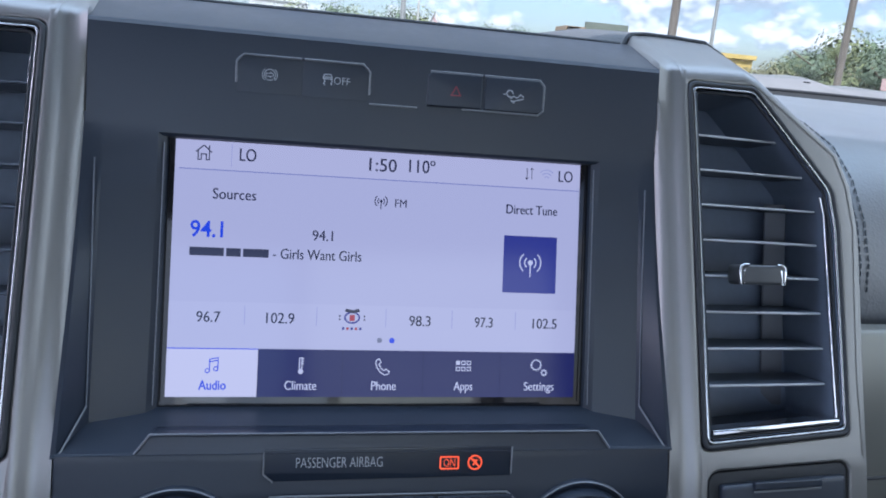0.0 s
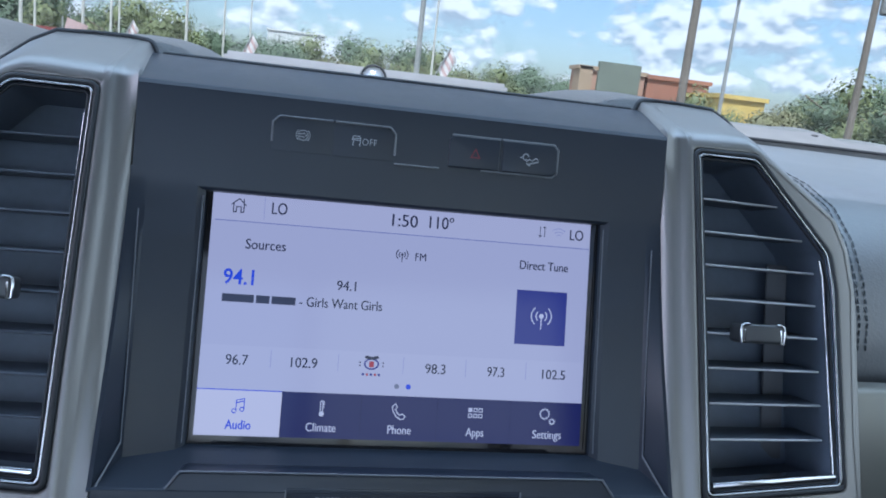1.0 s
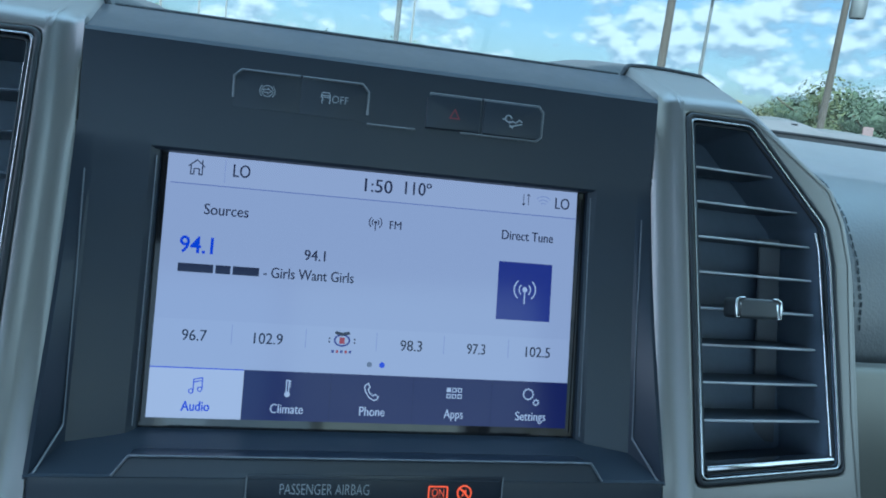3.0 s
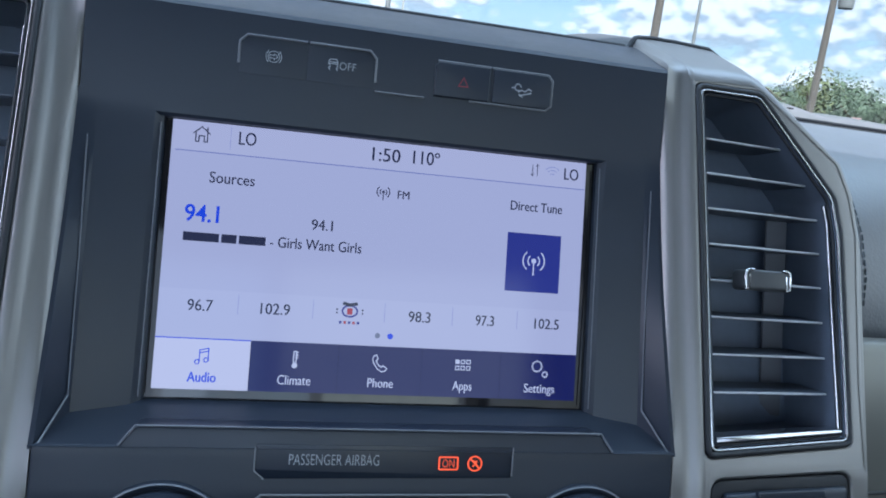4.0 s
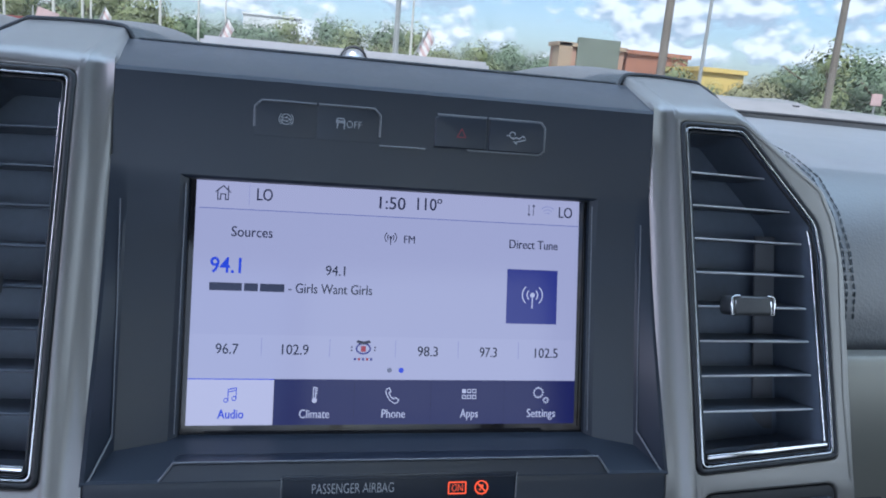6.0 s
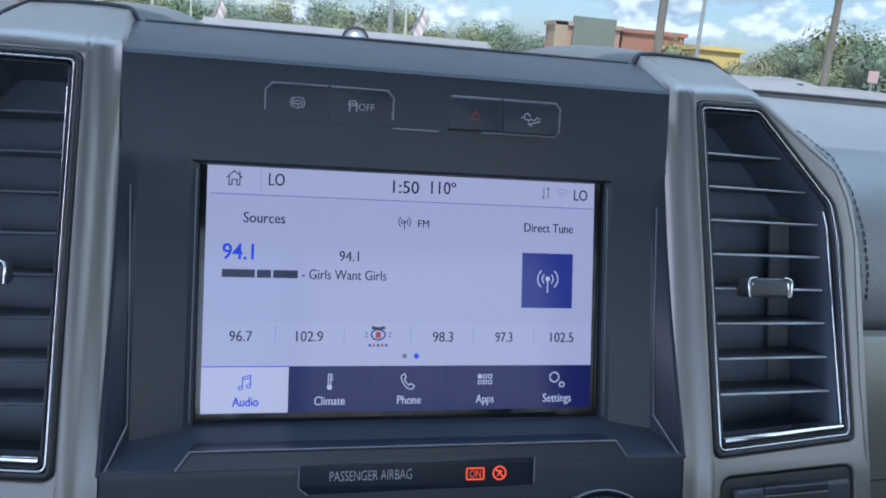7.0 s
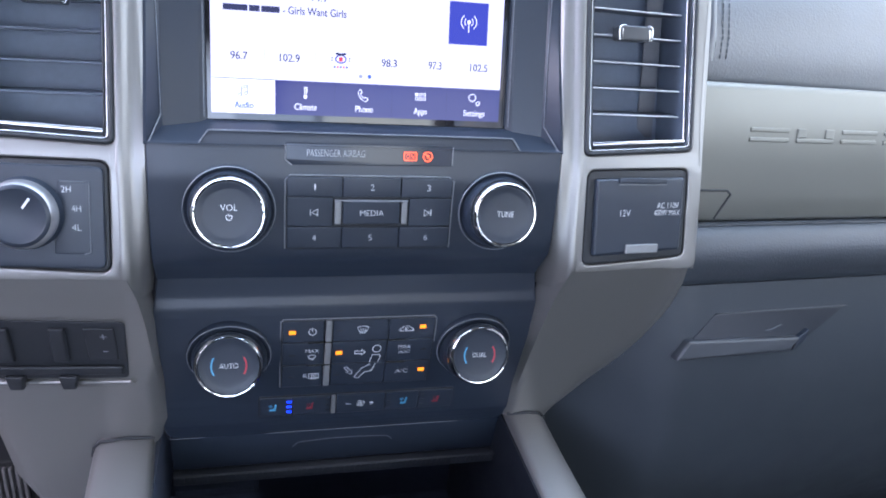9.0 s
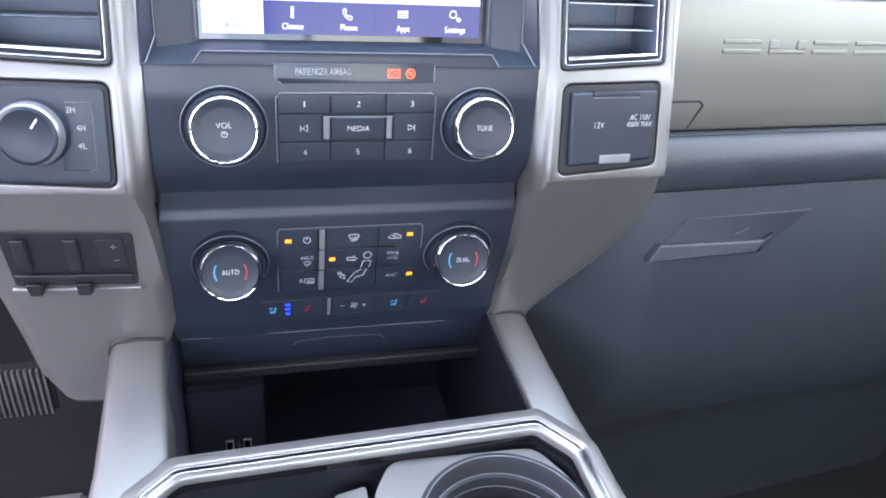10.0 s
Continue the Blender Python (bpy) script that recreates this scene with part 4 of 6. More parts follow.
def surround(s):
    t = thing("vent_surround", "satin silver dash trim round an air vent", "dash trim", group="vent surrounds")
    vent = rounded(mirror(offset(VENT, 0.0012), s), 0.004, 4)
    panel = rounded(mirror(offset(PANEL, 0.0006), s), 0.006, 5)
    outer = rounded(mirror(FRONT, s), [0.003, 0.006, 0.02, 0.012, 0.006, 0.006, 0.003] if s > 0 else [0.003, 0.006, 0.006, 0.012, 0.02, 0.006, 0.003], 5)
    part("face", plate([outer, vent, panel], pod_face, 0.0, -0.006, 0.0014, cuts=np.arange(-0.15, 0.1, 0.02), steps=4), SILVER, t, "", 50)
    # the shoulder that slopes up and back over the vent, rolling over softly from the face
    front = [(0.1315, 0.0985), (0.145, 0.0994), (0.158, 0.1003), (0.167, 0.1006), (0.174, 0.0978), (0.186, 0.0892), (0.204, 0.0762), (0.2190, 0.0652), (0.2255, 0.050), (0.2282, 0.030), (0.2265, 0.0), (0.2245, -0.04), (0.2245, -0.075), (0.2260, -0.11), (0.2275, -0.146)]
    back = [(0.1280, 0.034, 0.1258), (0.136, 0.034, 0.1264), (0.150, 0.034, 0.1262), (0.1680, 0.034, 0.1252), (0.178, 0.034, 0.1195), (0.192, 0.034, 0.1075), (0.215, 0.034, 0.0880), (0.234, 0.034, 0.069), (0.242, 0.034, 0.052), (0.2445, 0.034, 0.030), (0.243, 0.034, 0.0), (0.240, 0.03, -0.04), (0.237, 0.03, -0.075), (0.238, 0.03, -0.11), (0.2385, 0.03, -0.146)]
    ROLL = ((-0.15, 0.0), (-0.10, 0.0), (-0.05, 0.003), (0.0, 0.012), (0.06, 0.04), (0.13, 0.095), (0.22, 0.18), (0.40, 0.37), (0.7, 0.70), (0.92, 0.94), (1.0, 1.05))

    def roll(k, f, g):
        (x, z), (bx, by, bz) = front[k], back[k]
        px, pz = x + (bx - x) * f, z + (bz - z) * f
        y = pod_face(px, pz) - 0.0003 if f <= 0 else pod_face(x, z) - 0.0003
        return Vector((s * px, y + (by - y) * g, pz))

    rows = [[roll(k, f, g) for f, g in ROLL] + [Vector((s * back[k][0], back[k][1] + 0.012, back[k][2] - 0.006))] for k in range(len(front))]
    part("shoulder", loft(rows, flip=s < 0), SILVER, t, "", 60)

    # the wall that turns in to the centre stack, and follows the shoulder's end up and back
    def station(z):
        base = (bezel_face(0, z) if z > 0.0546 else flank_front(z) if z > -0.07 else face_y(z)) + 0.0005
        top = pod_face(0.1325, z)
        out = 0.0037 * min(1.0, max(0.0, (-0.130 - z) / 0.03))
        return [Vector((s * (x + out * k), y, z)) for x, y, k in ((0.1358, top + 0.0008, 0), (0.1345, top - 0.0001, 0), (0.1330, top - 0.0001, 0), (0.1312, top + 0.0006, 0), (0.1296, top + 0.0020, 0.1), (0.1278, (top * 5 + base) / 6 + 0.0022, 0.3), (0.1256, (top * 3 + base) / 4 + 0.0020, 0.5), (0.1232, (top + base) / 2 + 0.0010, 0.8), (0.1208, base, 1), (0.1197, base + 0.006, 1))]

    high = [Vector((s * x, y, z)) for x, y, z in ((0.1345, 0.0360, 0.1225), (0.1325, 0.0350, 0.1240), (0.1305, 0.0345, 0.1252), (0.1280, 0.0358, 0.1258), (0.1272, 0.0350, 0.1256), (0.1262, 0.0345, 0.1250), (0.1252, 0.0343, 0.1238), (0.1243, 0.0343, 0.1222), (0.1236, 0.0344, 0.1203), (0.1230, 0.0400, 0.1190))]
    foot, start, rows = station(0.0985), roll(0, 0.0, 0.012), []
    for f, g in ROLL[:2:-1]:
        e = roll(0, f, g)
        rows.append([e + (a - foot[3]) * (1 - f) + (b - high[3]) * f + (foot[3] - start) * (1 - f) ** 3 for a, b in zip(foot, high)])
    rows += [station(z) for z in np.linspace(0.0970, -0.160, 30)]
    part("inner_wall", loft(rows, flip=s > 0), SILVER, t, "", 75)
    edge = [(s * x, y + 0.003, z + 0.0008) for x, y, z in back[:9]]
    part("edge_strip", tube([(s * 0.1225, 0.0352, 0.1200), (s * 0.1242, 0.0352, 0.1238), (s * 0.1258, 0.0358, 0.1256)] + edge, 0.0015), DARK, t, "thin black rubber edge")
    return t


def vent(s):
    t = thing("air_vent", "black louvred air vent with chrome surround", "air vent", group="dash air vents")
    loop = rounded(mirror(VENT, s), 0.0035, 4)
    part("outer_ring", tube([(x, pod_face(x, z) + 0.0001, z) for x, z in loop], 0.0013, True), DARK, t)
    ring = rounded(mirror(offset(VENT, -0.0018), s), 0.003, 4)
    part("chrome_ring", tube([(x, pod_face(x, z) - 0.0002, z) for x, z in ring], 0.0006, True), CHROME_DULL, t, "thin polished chrome ring")
    inner = rounded(mirror(offset(VENT, -0.0036), s), 0.0026, 4)
    part("inner_bead", tube([(x, pod_face(x, z) + 0.0012, z) for x, z in inner], 0.0007, True), DARK, t)
    throat = rounded(mirror(offset(VENT, -0.0030), s), 0.003, 4)
    rows = [[(x, pod_face(x, z) + d, z) for x, z in throat] for d in (-0.0004, 0.012, 0.045)]
    part("throat", loft(rows, close=True, flip=True), VENT_DARK, t)
    part("backing", plate([throat], pod_face, -0.040, -0.043, 0.0), VENT_DARK, t)
    for i in range(8):
        z = 0.0700 - 0.01645 * i
        right = 0.2115 if z < 0.045 else 0.1725 + (0.0915 - z) * 0.86
        xs = np.linspace(0.1400, right - 0.001, 6)
        rows = []
        for x in xs:
            y = pod_face(x, z) + 0.009
            rows.append([(s * x, y, z - 0.0004), (s * x, y - 0.0004, z + 0.0002), (s * x, y, z + 0.0009), (s * x, y + 0.022, z + 0.0026), (s * x, y + 0.022, z + 0.0008)])
        slat = loft(rows, close=True, flip=s > 0)
        slat = part("slat", slat, FIN, t)
        # Right vent only: a pale tube paints the highlight on each slat's front.
        part("slat_edge", tube([(s * x, pod_face(x, z) + 0.0088, z + 0.0003) for x in (xs[0], xs[-1])], 0.00055), FIN_HIGHLIGHT if s > 0 else FIN, slat, "front edge, highlighted by colour on the right vent")
    # a deflector vane behind the slats
    if s > 0:
        part("vane", block(0.1965, 0.2085, 0.022, 0.0232, -0.060, 0.042, 0.0003), VANE, t, "grey deflector vane")
    # polished sill at the foot of the opening
    sill = [(0.1415, -0.0645), (0.2105, -0.0608), (0.2105, -0.0590), (0.1415, -0.0622)]
    part("sill", plate([mirror(sill, s)], pod_face, 0.0005, -0.010, 0.0006), CHROME, t, "polished chrome sill")
    cheek = [(0.2116, z) for z in np.linspace(-0.060, 0.036, 6)] + [(0.2100, 0.0440)] if s > 0 else [(-0.1408, z) for z in np.linspace(-0.060, 0.080, 6)]
    part("chrome_cheek", tube([(x, pod_face(x, z) + 0.0030, z) for x, z in cheek], 0.0009), CHROME, t, "polished chrome strip inside the opening")
    # thumb tab
    cx, cz = 0.1688, 0.0056
    y = pod_face(cx, cz) - 0.0015
    tab = part("thumb_tab", plate([box2(s * cx - 0.0113, s * cx + 0.0113, cz - 0.0046, cz + 0.0046, 0.0024)], flat(y), 0.003, -0.008, 0.0016, steps=3), TAB_GREY, t, "ribbed black tab with chrome ends")
    for e in (-1, 1):
        hook = [(s * cx + e * a, cz + b) for a, b in ((0.0072, 0.0046), (0.0096, 0.0045), (0.0110, 0.0036), (0.0114, 0.0010), (0.0112, -0.0040), (0.0096, -0.0044), (0.0092, 0.0022))]
        part("chrome_end", tube([(x, y - 0.0026, z) for x, z in hook], 0.0006), CHROME, tab, "chrome hook round the tab's end")
    part("stem", block(s * cx - 0.003, s * cx + 0.003, y + 0.006, y + 0.014, cz - 0.0016, cz + 0.0016), DARK, t)
    return t


TAB_GREY = material("grey_tab", (0.055, 0.058, 0.062), 0.35, vary=0.1)
FIN = material("slat_plastic", (0.06, 0.073, 0.095), 0.4, vary=0.15)
VANE = material("grey_vane", (0.11, 0.116, 0.132), 0.5, vary=0.1)
for s in (-1, 1):
    surround(s)
    vent(s)

# ---- lower skirts of the silver trim ----
for s in (-1, 1):
    outer = [(0.2275, -0.1445), (0.2300, -0.160), (0.2290, -0.178), (0.2255, -0.194), (0.2175, -0.210), (0.2045, -0.226), (0.1850, -0.246), (0.1620, -0.268), (0.144, -0.290)] if s > 0 else [(0.2290, -0.1445), (0.235, -0.165), (0.236, -0.185), (0.2345, -0.21), (0.231, -0.237), (0.2265, -0.27), (0.222, -0.303), (0.209, -0.329)]
    inner = [(0.1325, -0.1450), (0.1280, -0.160), (0.1257, -0.178), (0.1245, -0.194), (0.1235, -0.210), (0.1225, -0.226), (0.1215, -0.246), (0.1225, -0.268), (0.130, -0.290)] if s > 0 else [(0.1325, -0.1450), (0.1280, -0.16), (0.1255, -0.18), (0.1243, -0.20), (0.1225, -0.222), (0.1225, -0.255), (0.135, -0.285), (0.155, -0.33)]
    rows = []
    for (ox, oz), (ix, iz) in zip(outer, inner):
        row = [(s * (ix - 0.004), face_y(iz) + 0.004, iz)]
        for f in np.linspace(0, 1, 12):
            x, z = ix + (ox - ix) * f, iz + (oz - iz) * f
            y = pod_face(x, z) - 0.0003 + 0.022 * max(0, f - 0.75) ** 2 * 16 * 0.3
            row.append((s * x, y, z))
        row.append((s * (ox + 0.004), row[-1][1] + 0.03, oz))
        rows.append(row)
    skirt = thing("trim_skirt", "satin silver skirt of the dash trim, curving under", "dash trim", group="trim skirts")
    part("panel", loft(rows, flip=s > 0), SILVER, skirt, "", 70)
    part("hem", tube([(p[0], p[1] + 0.0012, p[2] - 0.0008) for p in rows[-1][2:-2]], 0.0011), DARK, skirt, "dark hem of the lower edge")

# ---- power outlet panel ----
outlet = thing("power_outlet_panel", "dark power outlet cover with printed ratings", "outlet panel")
part("base", plate([rounded(PANEL, 0.0055, 5)], pod_face, -0.001, -0.006, 0.0008, cuts=(-0.1, -0.12)), DARK, outlet)
lid = part("lid", plate([rounded([(0.1455, -0.1345), (0.2120, -0.1318), (0.2105, -0.0835), (0.1445, -0.0848)], 0.002)], pod_face, 0.0032, -0.002, 0.0022, cuts=(-0.1, -0.12), steps=4), BUTTON, outlet)
part("hinge", plate([box2(0.1600, 0.1960, -0.0872, -0.0838, 0.0008)], pod_face, 0.0044, 0.002, 0.0006), FASCIA, outlet)
part("hinge_line", plate([box2(0.1600, 0.1960, -0.0884, -0.0876, 0.0002)], pod_face, 0.0038, 0.002, 0.0002), EDGE_HIGHLIGHT, outlet)
part("pull_tab", plate([box2(0.1690, 0.1935, -0.1330, -0.1270, 0.0008)], pod_face, 0.0046, 0.001, 0.0006), PALE_BAR, outlet, "pale grey pull tab")
part("words", writing("12V", 0.1630, 0.1705, -0.1085, 0.0042, pod_face, 0.0035), PRINT, lid)
part("words", writing("AC 110V", 0.1905, 0.2070, -0.1035, 0.0038, pod_face, 0.0035), PRINT, lid)
part("words", writing("400W MAX", 0.1885, 0.2085, -0.1083, 0.0038, pod_face, 0.0035), PRINT, lid)

# ---- four wheel drive selector ----
DIAL_RING = material("worn_dial_ring", (0.3, 0.3, 0.31), 0.3, metal=0.6, vary=0.25, scale=120)
sel = thing("drive_selector", "grey rotary drive selector on a dark panel", "knob panel")
part("base", plate([rounded(mirror(PANEL, -1), 0.0055, 5)], pod_face, -0.001, -0.006, 0.0008, cuts=(-0.1, -0.12)), DARK, sel)
part("raised_panel", plate([rounded([(-0.2120, -0.1375), (-0.1425, -0.1385), (-0.1418, -0.0825), (-0.2105, -0.0815)], 0.004)], pod_face, 0.0012, -0.002, 0.001, cuts=(-0.1, -0.12)), BUTTON, sel)
part("scale_well", plate([rounded([(-0.1680, -0.1300), (-0.1500, -0.1300), (-0.1490, -0.0910), (-0.1650, -0.0905)], 0.001)], pod_face, 0.0016, -0.001, 0.0004), FASCIA, sel)
part("scale_edge", tube([(x, pod_face(x, z) - 0.0016, z) for x, z in ((-0.1635, -0.0905), (-0.1490, -0.0908), (-0.1497, -0.1290), (-0.1530, -0.1302))], 0.0004), DIM_HIGHLIGHT, sel)
for text, x, z in (("2H", -0.1606, -0.0965), ("4H", -0.1560, -0.1068), ("4L", -0.1562, -0.1172)):
    part("word", writing(text, x - 0.0024, x + 0.0024, z, 0.0034, pod_face, 0.0020), PRINT, sel)
m = on_face(-0.1815, -0.1080, pod_face)
dial = part("dial", lathe([(0.0196, 0.0), (0.0196, 0.002), (0.0186, 0.0035), (0.0182, 0.0085), (0.0174, 0.0112), (0.0160, 0.0128), (0.0145, 0.0131), (0.0138, 0.0127), (0, 0.0127)], m, 64), BUTTON, sel)
part("dial_ring", lathe([(0.0184, 0.0050), (0.0186, 0.0068), (0.0179, 0.0102), (0.0172, 0.0116), (0.0166, 0.0124)], m, 64), DIAL_RING, dial, "worn metal ring")
bm = plate([box2(-0.0006, 0.0006, -0.0032, 0.0032)], flat(0), 0.0003, 0.0, 0.0)
for v in bm.verts:
    x, y, z = v.co
    v.co = m @ (Matrix.Rotation(radians(-35), 4, "Z") @ Vector((x, z + 0.0085, -y + 0.0128)))
part("pointer", bm, PRINT, dial)

# ---- trailer brake controller ----
brake = thing("trailer_brake_controller", "black trailer brake controller with two lever tabs", "controller")
BR = [(-0.2160, -0.2160), (-0.1395, -0.2165), (-0.1370, -0.1735), (-0.2155, -0.1715)]
part("recess", plate([rounded(BR, 0.003)], pod_face, 0.0022, -0.012, 0.0006, cuts=(-0.18, -0.2)), DARK, brake)
part("rim", tube([(x, pod_face(x, z) - 0.0014, z) for x, z in ((-0.2185, -0.2195), (-0.1385, -0.2200), (-0.1368, -0.2185))], 0.0022), SILVER, brake, "lit silver lower edge")
for cx in (-0.2045, -0.1745):
    lever = part("lever", plate([rounded([(cx - 0.0050, -0.2020), (cx + 0.0035, -0.2020), (cx + 0.0048, -0.1770), (cx - 0.0040, -0.1770)], 0.001)], pod_face, 0.006, 0.0, 0.0016, steps=3), DARK, brake)
    part("foot", plate([rounded([(cx - 0.0025, -0.2225), (cx + 0.0050, -0.2225), (cx + 0.0070, -0.2120), (cx - 0.0035, -0.2120)], 0.001)], pod_face, 0.0095, 0.0, 0.0012, steps=2), DARK, lever)
part("lower_bar", plate([box2(-0.2140, -0.1410, -0.2125, -0.2055, 0.002)], pod_face, 0.006, 0.0, 0.0018, steps=3), DARK, brake)
part("key_block", plate([box2(-0.1600, -0.1430, -0.2015, -0.1775, 0.001)], pod_face, 0.0034, 0.0, 0.0008), DARK, brake)
part("sign", stroke([[(-0.1515, -0.1835), (-0.1475, -0.1835)], [(-0.1495, -0.1815), (-0.1495, -0.1855)], [(-0.1510, -0.1945), (-0.1480, -0.1945)]], 0.0005, pod_face, 0.0037), PRINT_DIM, brake)

# ---- leather pads, strip and glovebox of the dash ----


def along(profile, x0, x1, n=14, slope=0.10, s=1, bend=0.0):
    rows = []
    for x in np.linspace(x0, x1, n):
        rows.append([(s * x, y + slope * (x - 0.24) + bend * max(0.0, 0.24 - x), z) for y, z in profile])
    return loft(rows, flip=s < 0)


TILT = radians(15)


def to_dash(pts):
    """Level side-view points (y, z) turned into the dash's own axes."""
    return [(y * math.cos(TILT) - z * math.sin(TILT), y * math.sin(TILT) + z * math.cos(TILT)) for y, z in pts]


PAD = to_dash([(0.60, 0.085), (0.58, 0.0955), (0.45, 0.0935), (0.32, 0.0905), (0.22, 0.0868), (0.16, 0.0818), (0.12, 0.074), (0.09, 0.063), (0.068, 0.046), (0.052, 0.025), (0.042, 0.003), (0.038, -0.018), (0.038, -0.035)])
STRIP = [(0.030, -0.0185), (0.010, -0.0195), (0.0065, -0.0215), (0.0055, -0.025), (0.0050, -0.045), (0.0058, -0.06), (0.0080, -0.075), (0.0120, -0.100), (0.0150, -0.116), (0.017, -0.1185), (0.022, -0.119)]
KNEE = [(0.02, -0.1192), (0.006, -0.1195), (-0.002, -0.1225), (-0.0075, -0.130), (-0.0085, -0.140), (-0.006, -0.150), (0.0, -0.158), (0.006, -0.1635), (0.012, -0.165)]
GLOVE = [(0.012, -0.1655), (0.007, -0.1665), (0.0075, -0.185), (0.010, -0.22), (0.022, -0.27), (0.045, -0.33), (0.08, -0.39), (0.13, -0.44), (0.18, -0.475), (0.21, -0.52), (0.24, -0.62), (0.28, -0.78)]
PADS = {}
for s in (1, -1):
    PADS[s] = thing("dash_pad", "stitched black leather pad on the dash", "dash pad", group="dash pads")
    part("leather", along(PAD, 0.13, 0.86, 24, 0.04, s), LEATHER, PADS[s], "", 60)
strip = thing("dash_strip", "satin silver dash strip with raised blocks", "dash trim")
part("strip", thick(along(STRIP, 0.2335, 0.86), 0.003), SHADED_SILVER, strip, "", 50)
knee = thing("knee_pad", "black grained knee pad under the silver strip", "dash pad")
part("skin", thick(along(KNEE, 0.215, 0.86), 0.003), KNEE_SKIN, knee, "", 60)
# Joint line painted dark for the shadow where strip meets pad.
part("upper_joint_shadow", along([(0.0065, -0.1186), (0.0040, -0.1190), (0.0030, -0.1199), (0.0045, -0.1204)], 0.232, 0.86), DARK, knee, "dark joint with painted shadow along the pad's top")
glove = thing("glovebox", "black glovebox lid with a recessed handle", "glovebox")
part("lid", thick(along(GLOVE, 0.125, 0.86, 40, bend=0.9), 0.004), GLOVE_SKIN, glove, "", 60)


def strip_face(x, z):
    return float(np.interp(z, [p[1] for p in STRIP[::-1]], [p[0] for p in STRIP[::-1]])) + 0.1 * (x - 0.24)


def glove_face(x, z):
    return float(np.interp(z, [p[1] for p in GLOVE[::-1]], [p[0] for p in GLOVE[::-1]])) + 0.1 * (x - 0.24)


# a row of plain raised blocks, each a pair of bars
for i in range(4):
    x0 = 0.2785 + 0.0425 * i
    x1 = x0 + 0.0350
    spans = [(x0, x1, -0.0530, -0.0498), (x0, x1, -0.0600, -0.0568)]
    if i == 1:
        spans = [(x0, x0 + 0.0085, -0.0567, -0.0498), (x1 - 0.0085, x1, -0.0567, -0.0498), (x0, x1, -0.0600, -0.0568)]
    for ax, bx, az, bz in spans:
        part("raised_bar", plate([box2(ax, bx, az, bz, 0.0009)], strip_face, 0.0011, -0.001, 0.0007, steps=3), SHADED_SILVER, strip)
part("seam", tube([(x, strip_face(x, z) - 0.0004, z) for x, z in ((0.234, -0.0955), (0.268, -0.0955), (0.272, -0.0985), (0.262, -0.117))], 0.0009), DARK, strip, "dark panel gap")
# handle
# Lighter lip and top line, darker recess: light and shade put in colour.
part("handle_recess", plate([rounded([(0.2380, -0.2150), (0.3480, -0.2160), (0.3880, -0.1870), (0.2650, -0.1855)], 0.003)], glove_face, 0.0046, -0.002, 0.0004), GLOVE_DEEP, glove)
part("handle_top", plate([box2(0.2640, 0.3900, -0.1864, -0.1854, 0.0003)], glove_face, 0.0060, -0.001, 0.0004), HANDLE_EDGE, glove)
part("handle", plate([rounded([(0.2320, -0.2190), (0.3370, -0.2195), (0.3450, -0.2080), (0.2410, -0.2040)], 0.002)], glove_face, 0.0100, -0.001, 0.0025, steps=4), HANDLE, glove, "pull handle with its lit lip painted grey")
part("lock_mark", plate([rounded([(0.3130, -0.2025), (0.3180, -0.2030), (0.3290, -0.1985), (0.3270, -0.1978), (0.3180, -0.2010), (0.3150, -0.2008)], 0.0003)], glove_face, 0.0054, -0.001, 0.0003), HANDLE_EDGE, glove)
part("handle_cheek", plate([rounded([(0.3400, -0.2190), (0.3520, -0.2110), (0.3530, -0.2020), (0.3440, -0.2080)], 0.001)], glove_face, 0.009, -0.001, 0.001), BUTTON, glove)

# stitches along the inner edge of the leather pads
for s in (-1, 1):
    bm = bmesh.new()
    pad_pts = PAD[5:12]
    dense = []
    for (ya, za), (yb, zb) in zip(pad_pts, pad_pts[1:]):
        for f in np.linspace(0, 1, 6)[:-1]:
            dense.append((ya + (yb - ya) * f, za + (zb - za) * f))
    for i, (y, z) in enumerate(dense[:-1]):
        y2, z2 = dense[i + 1]
        for dx in (0.0, 0.0052):
            x = 0.2695 + dx
            off = 0.04 * (x - 0.24) - 0.0006
            t2 = tube([(s * x, y + off, z + 0.0004), (s * x, y + (y2 - y) * 0.68 + off, z + (z2 - z) * 0.68 + 0.0004)], 0.00045, False, 1)
            bm = join(bm, t2)
    part("hem", tube([(s * 0.2590, y + 0.0006, z) for y, z in dense], 0.0042, False, 4), LEATHER, PADS[s], "rolled leather hem")
    tagged(part("stitching", bm, THREAD, PADS[s], "rows of grey stitches"), kind="stuff")

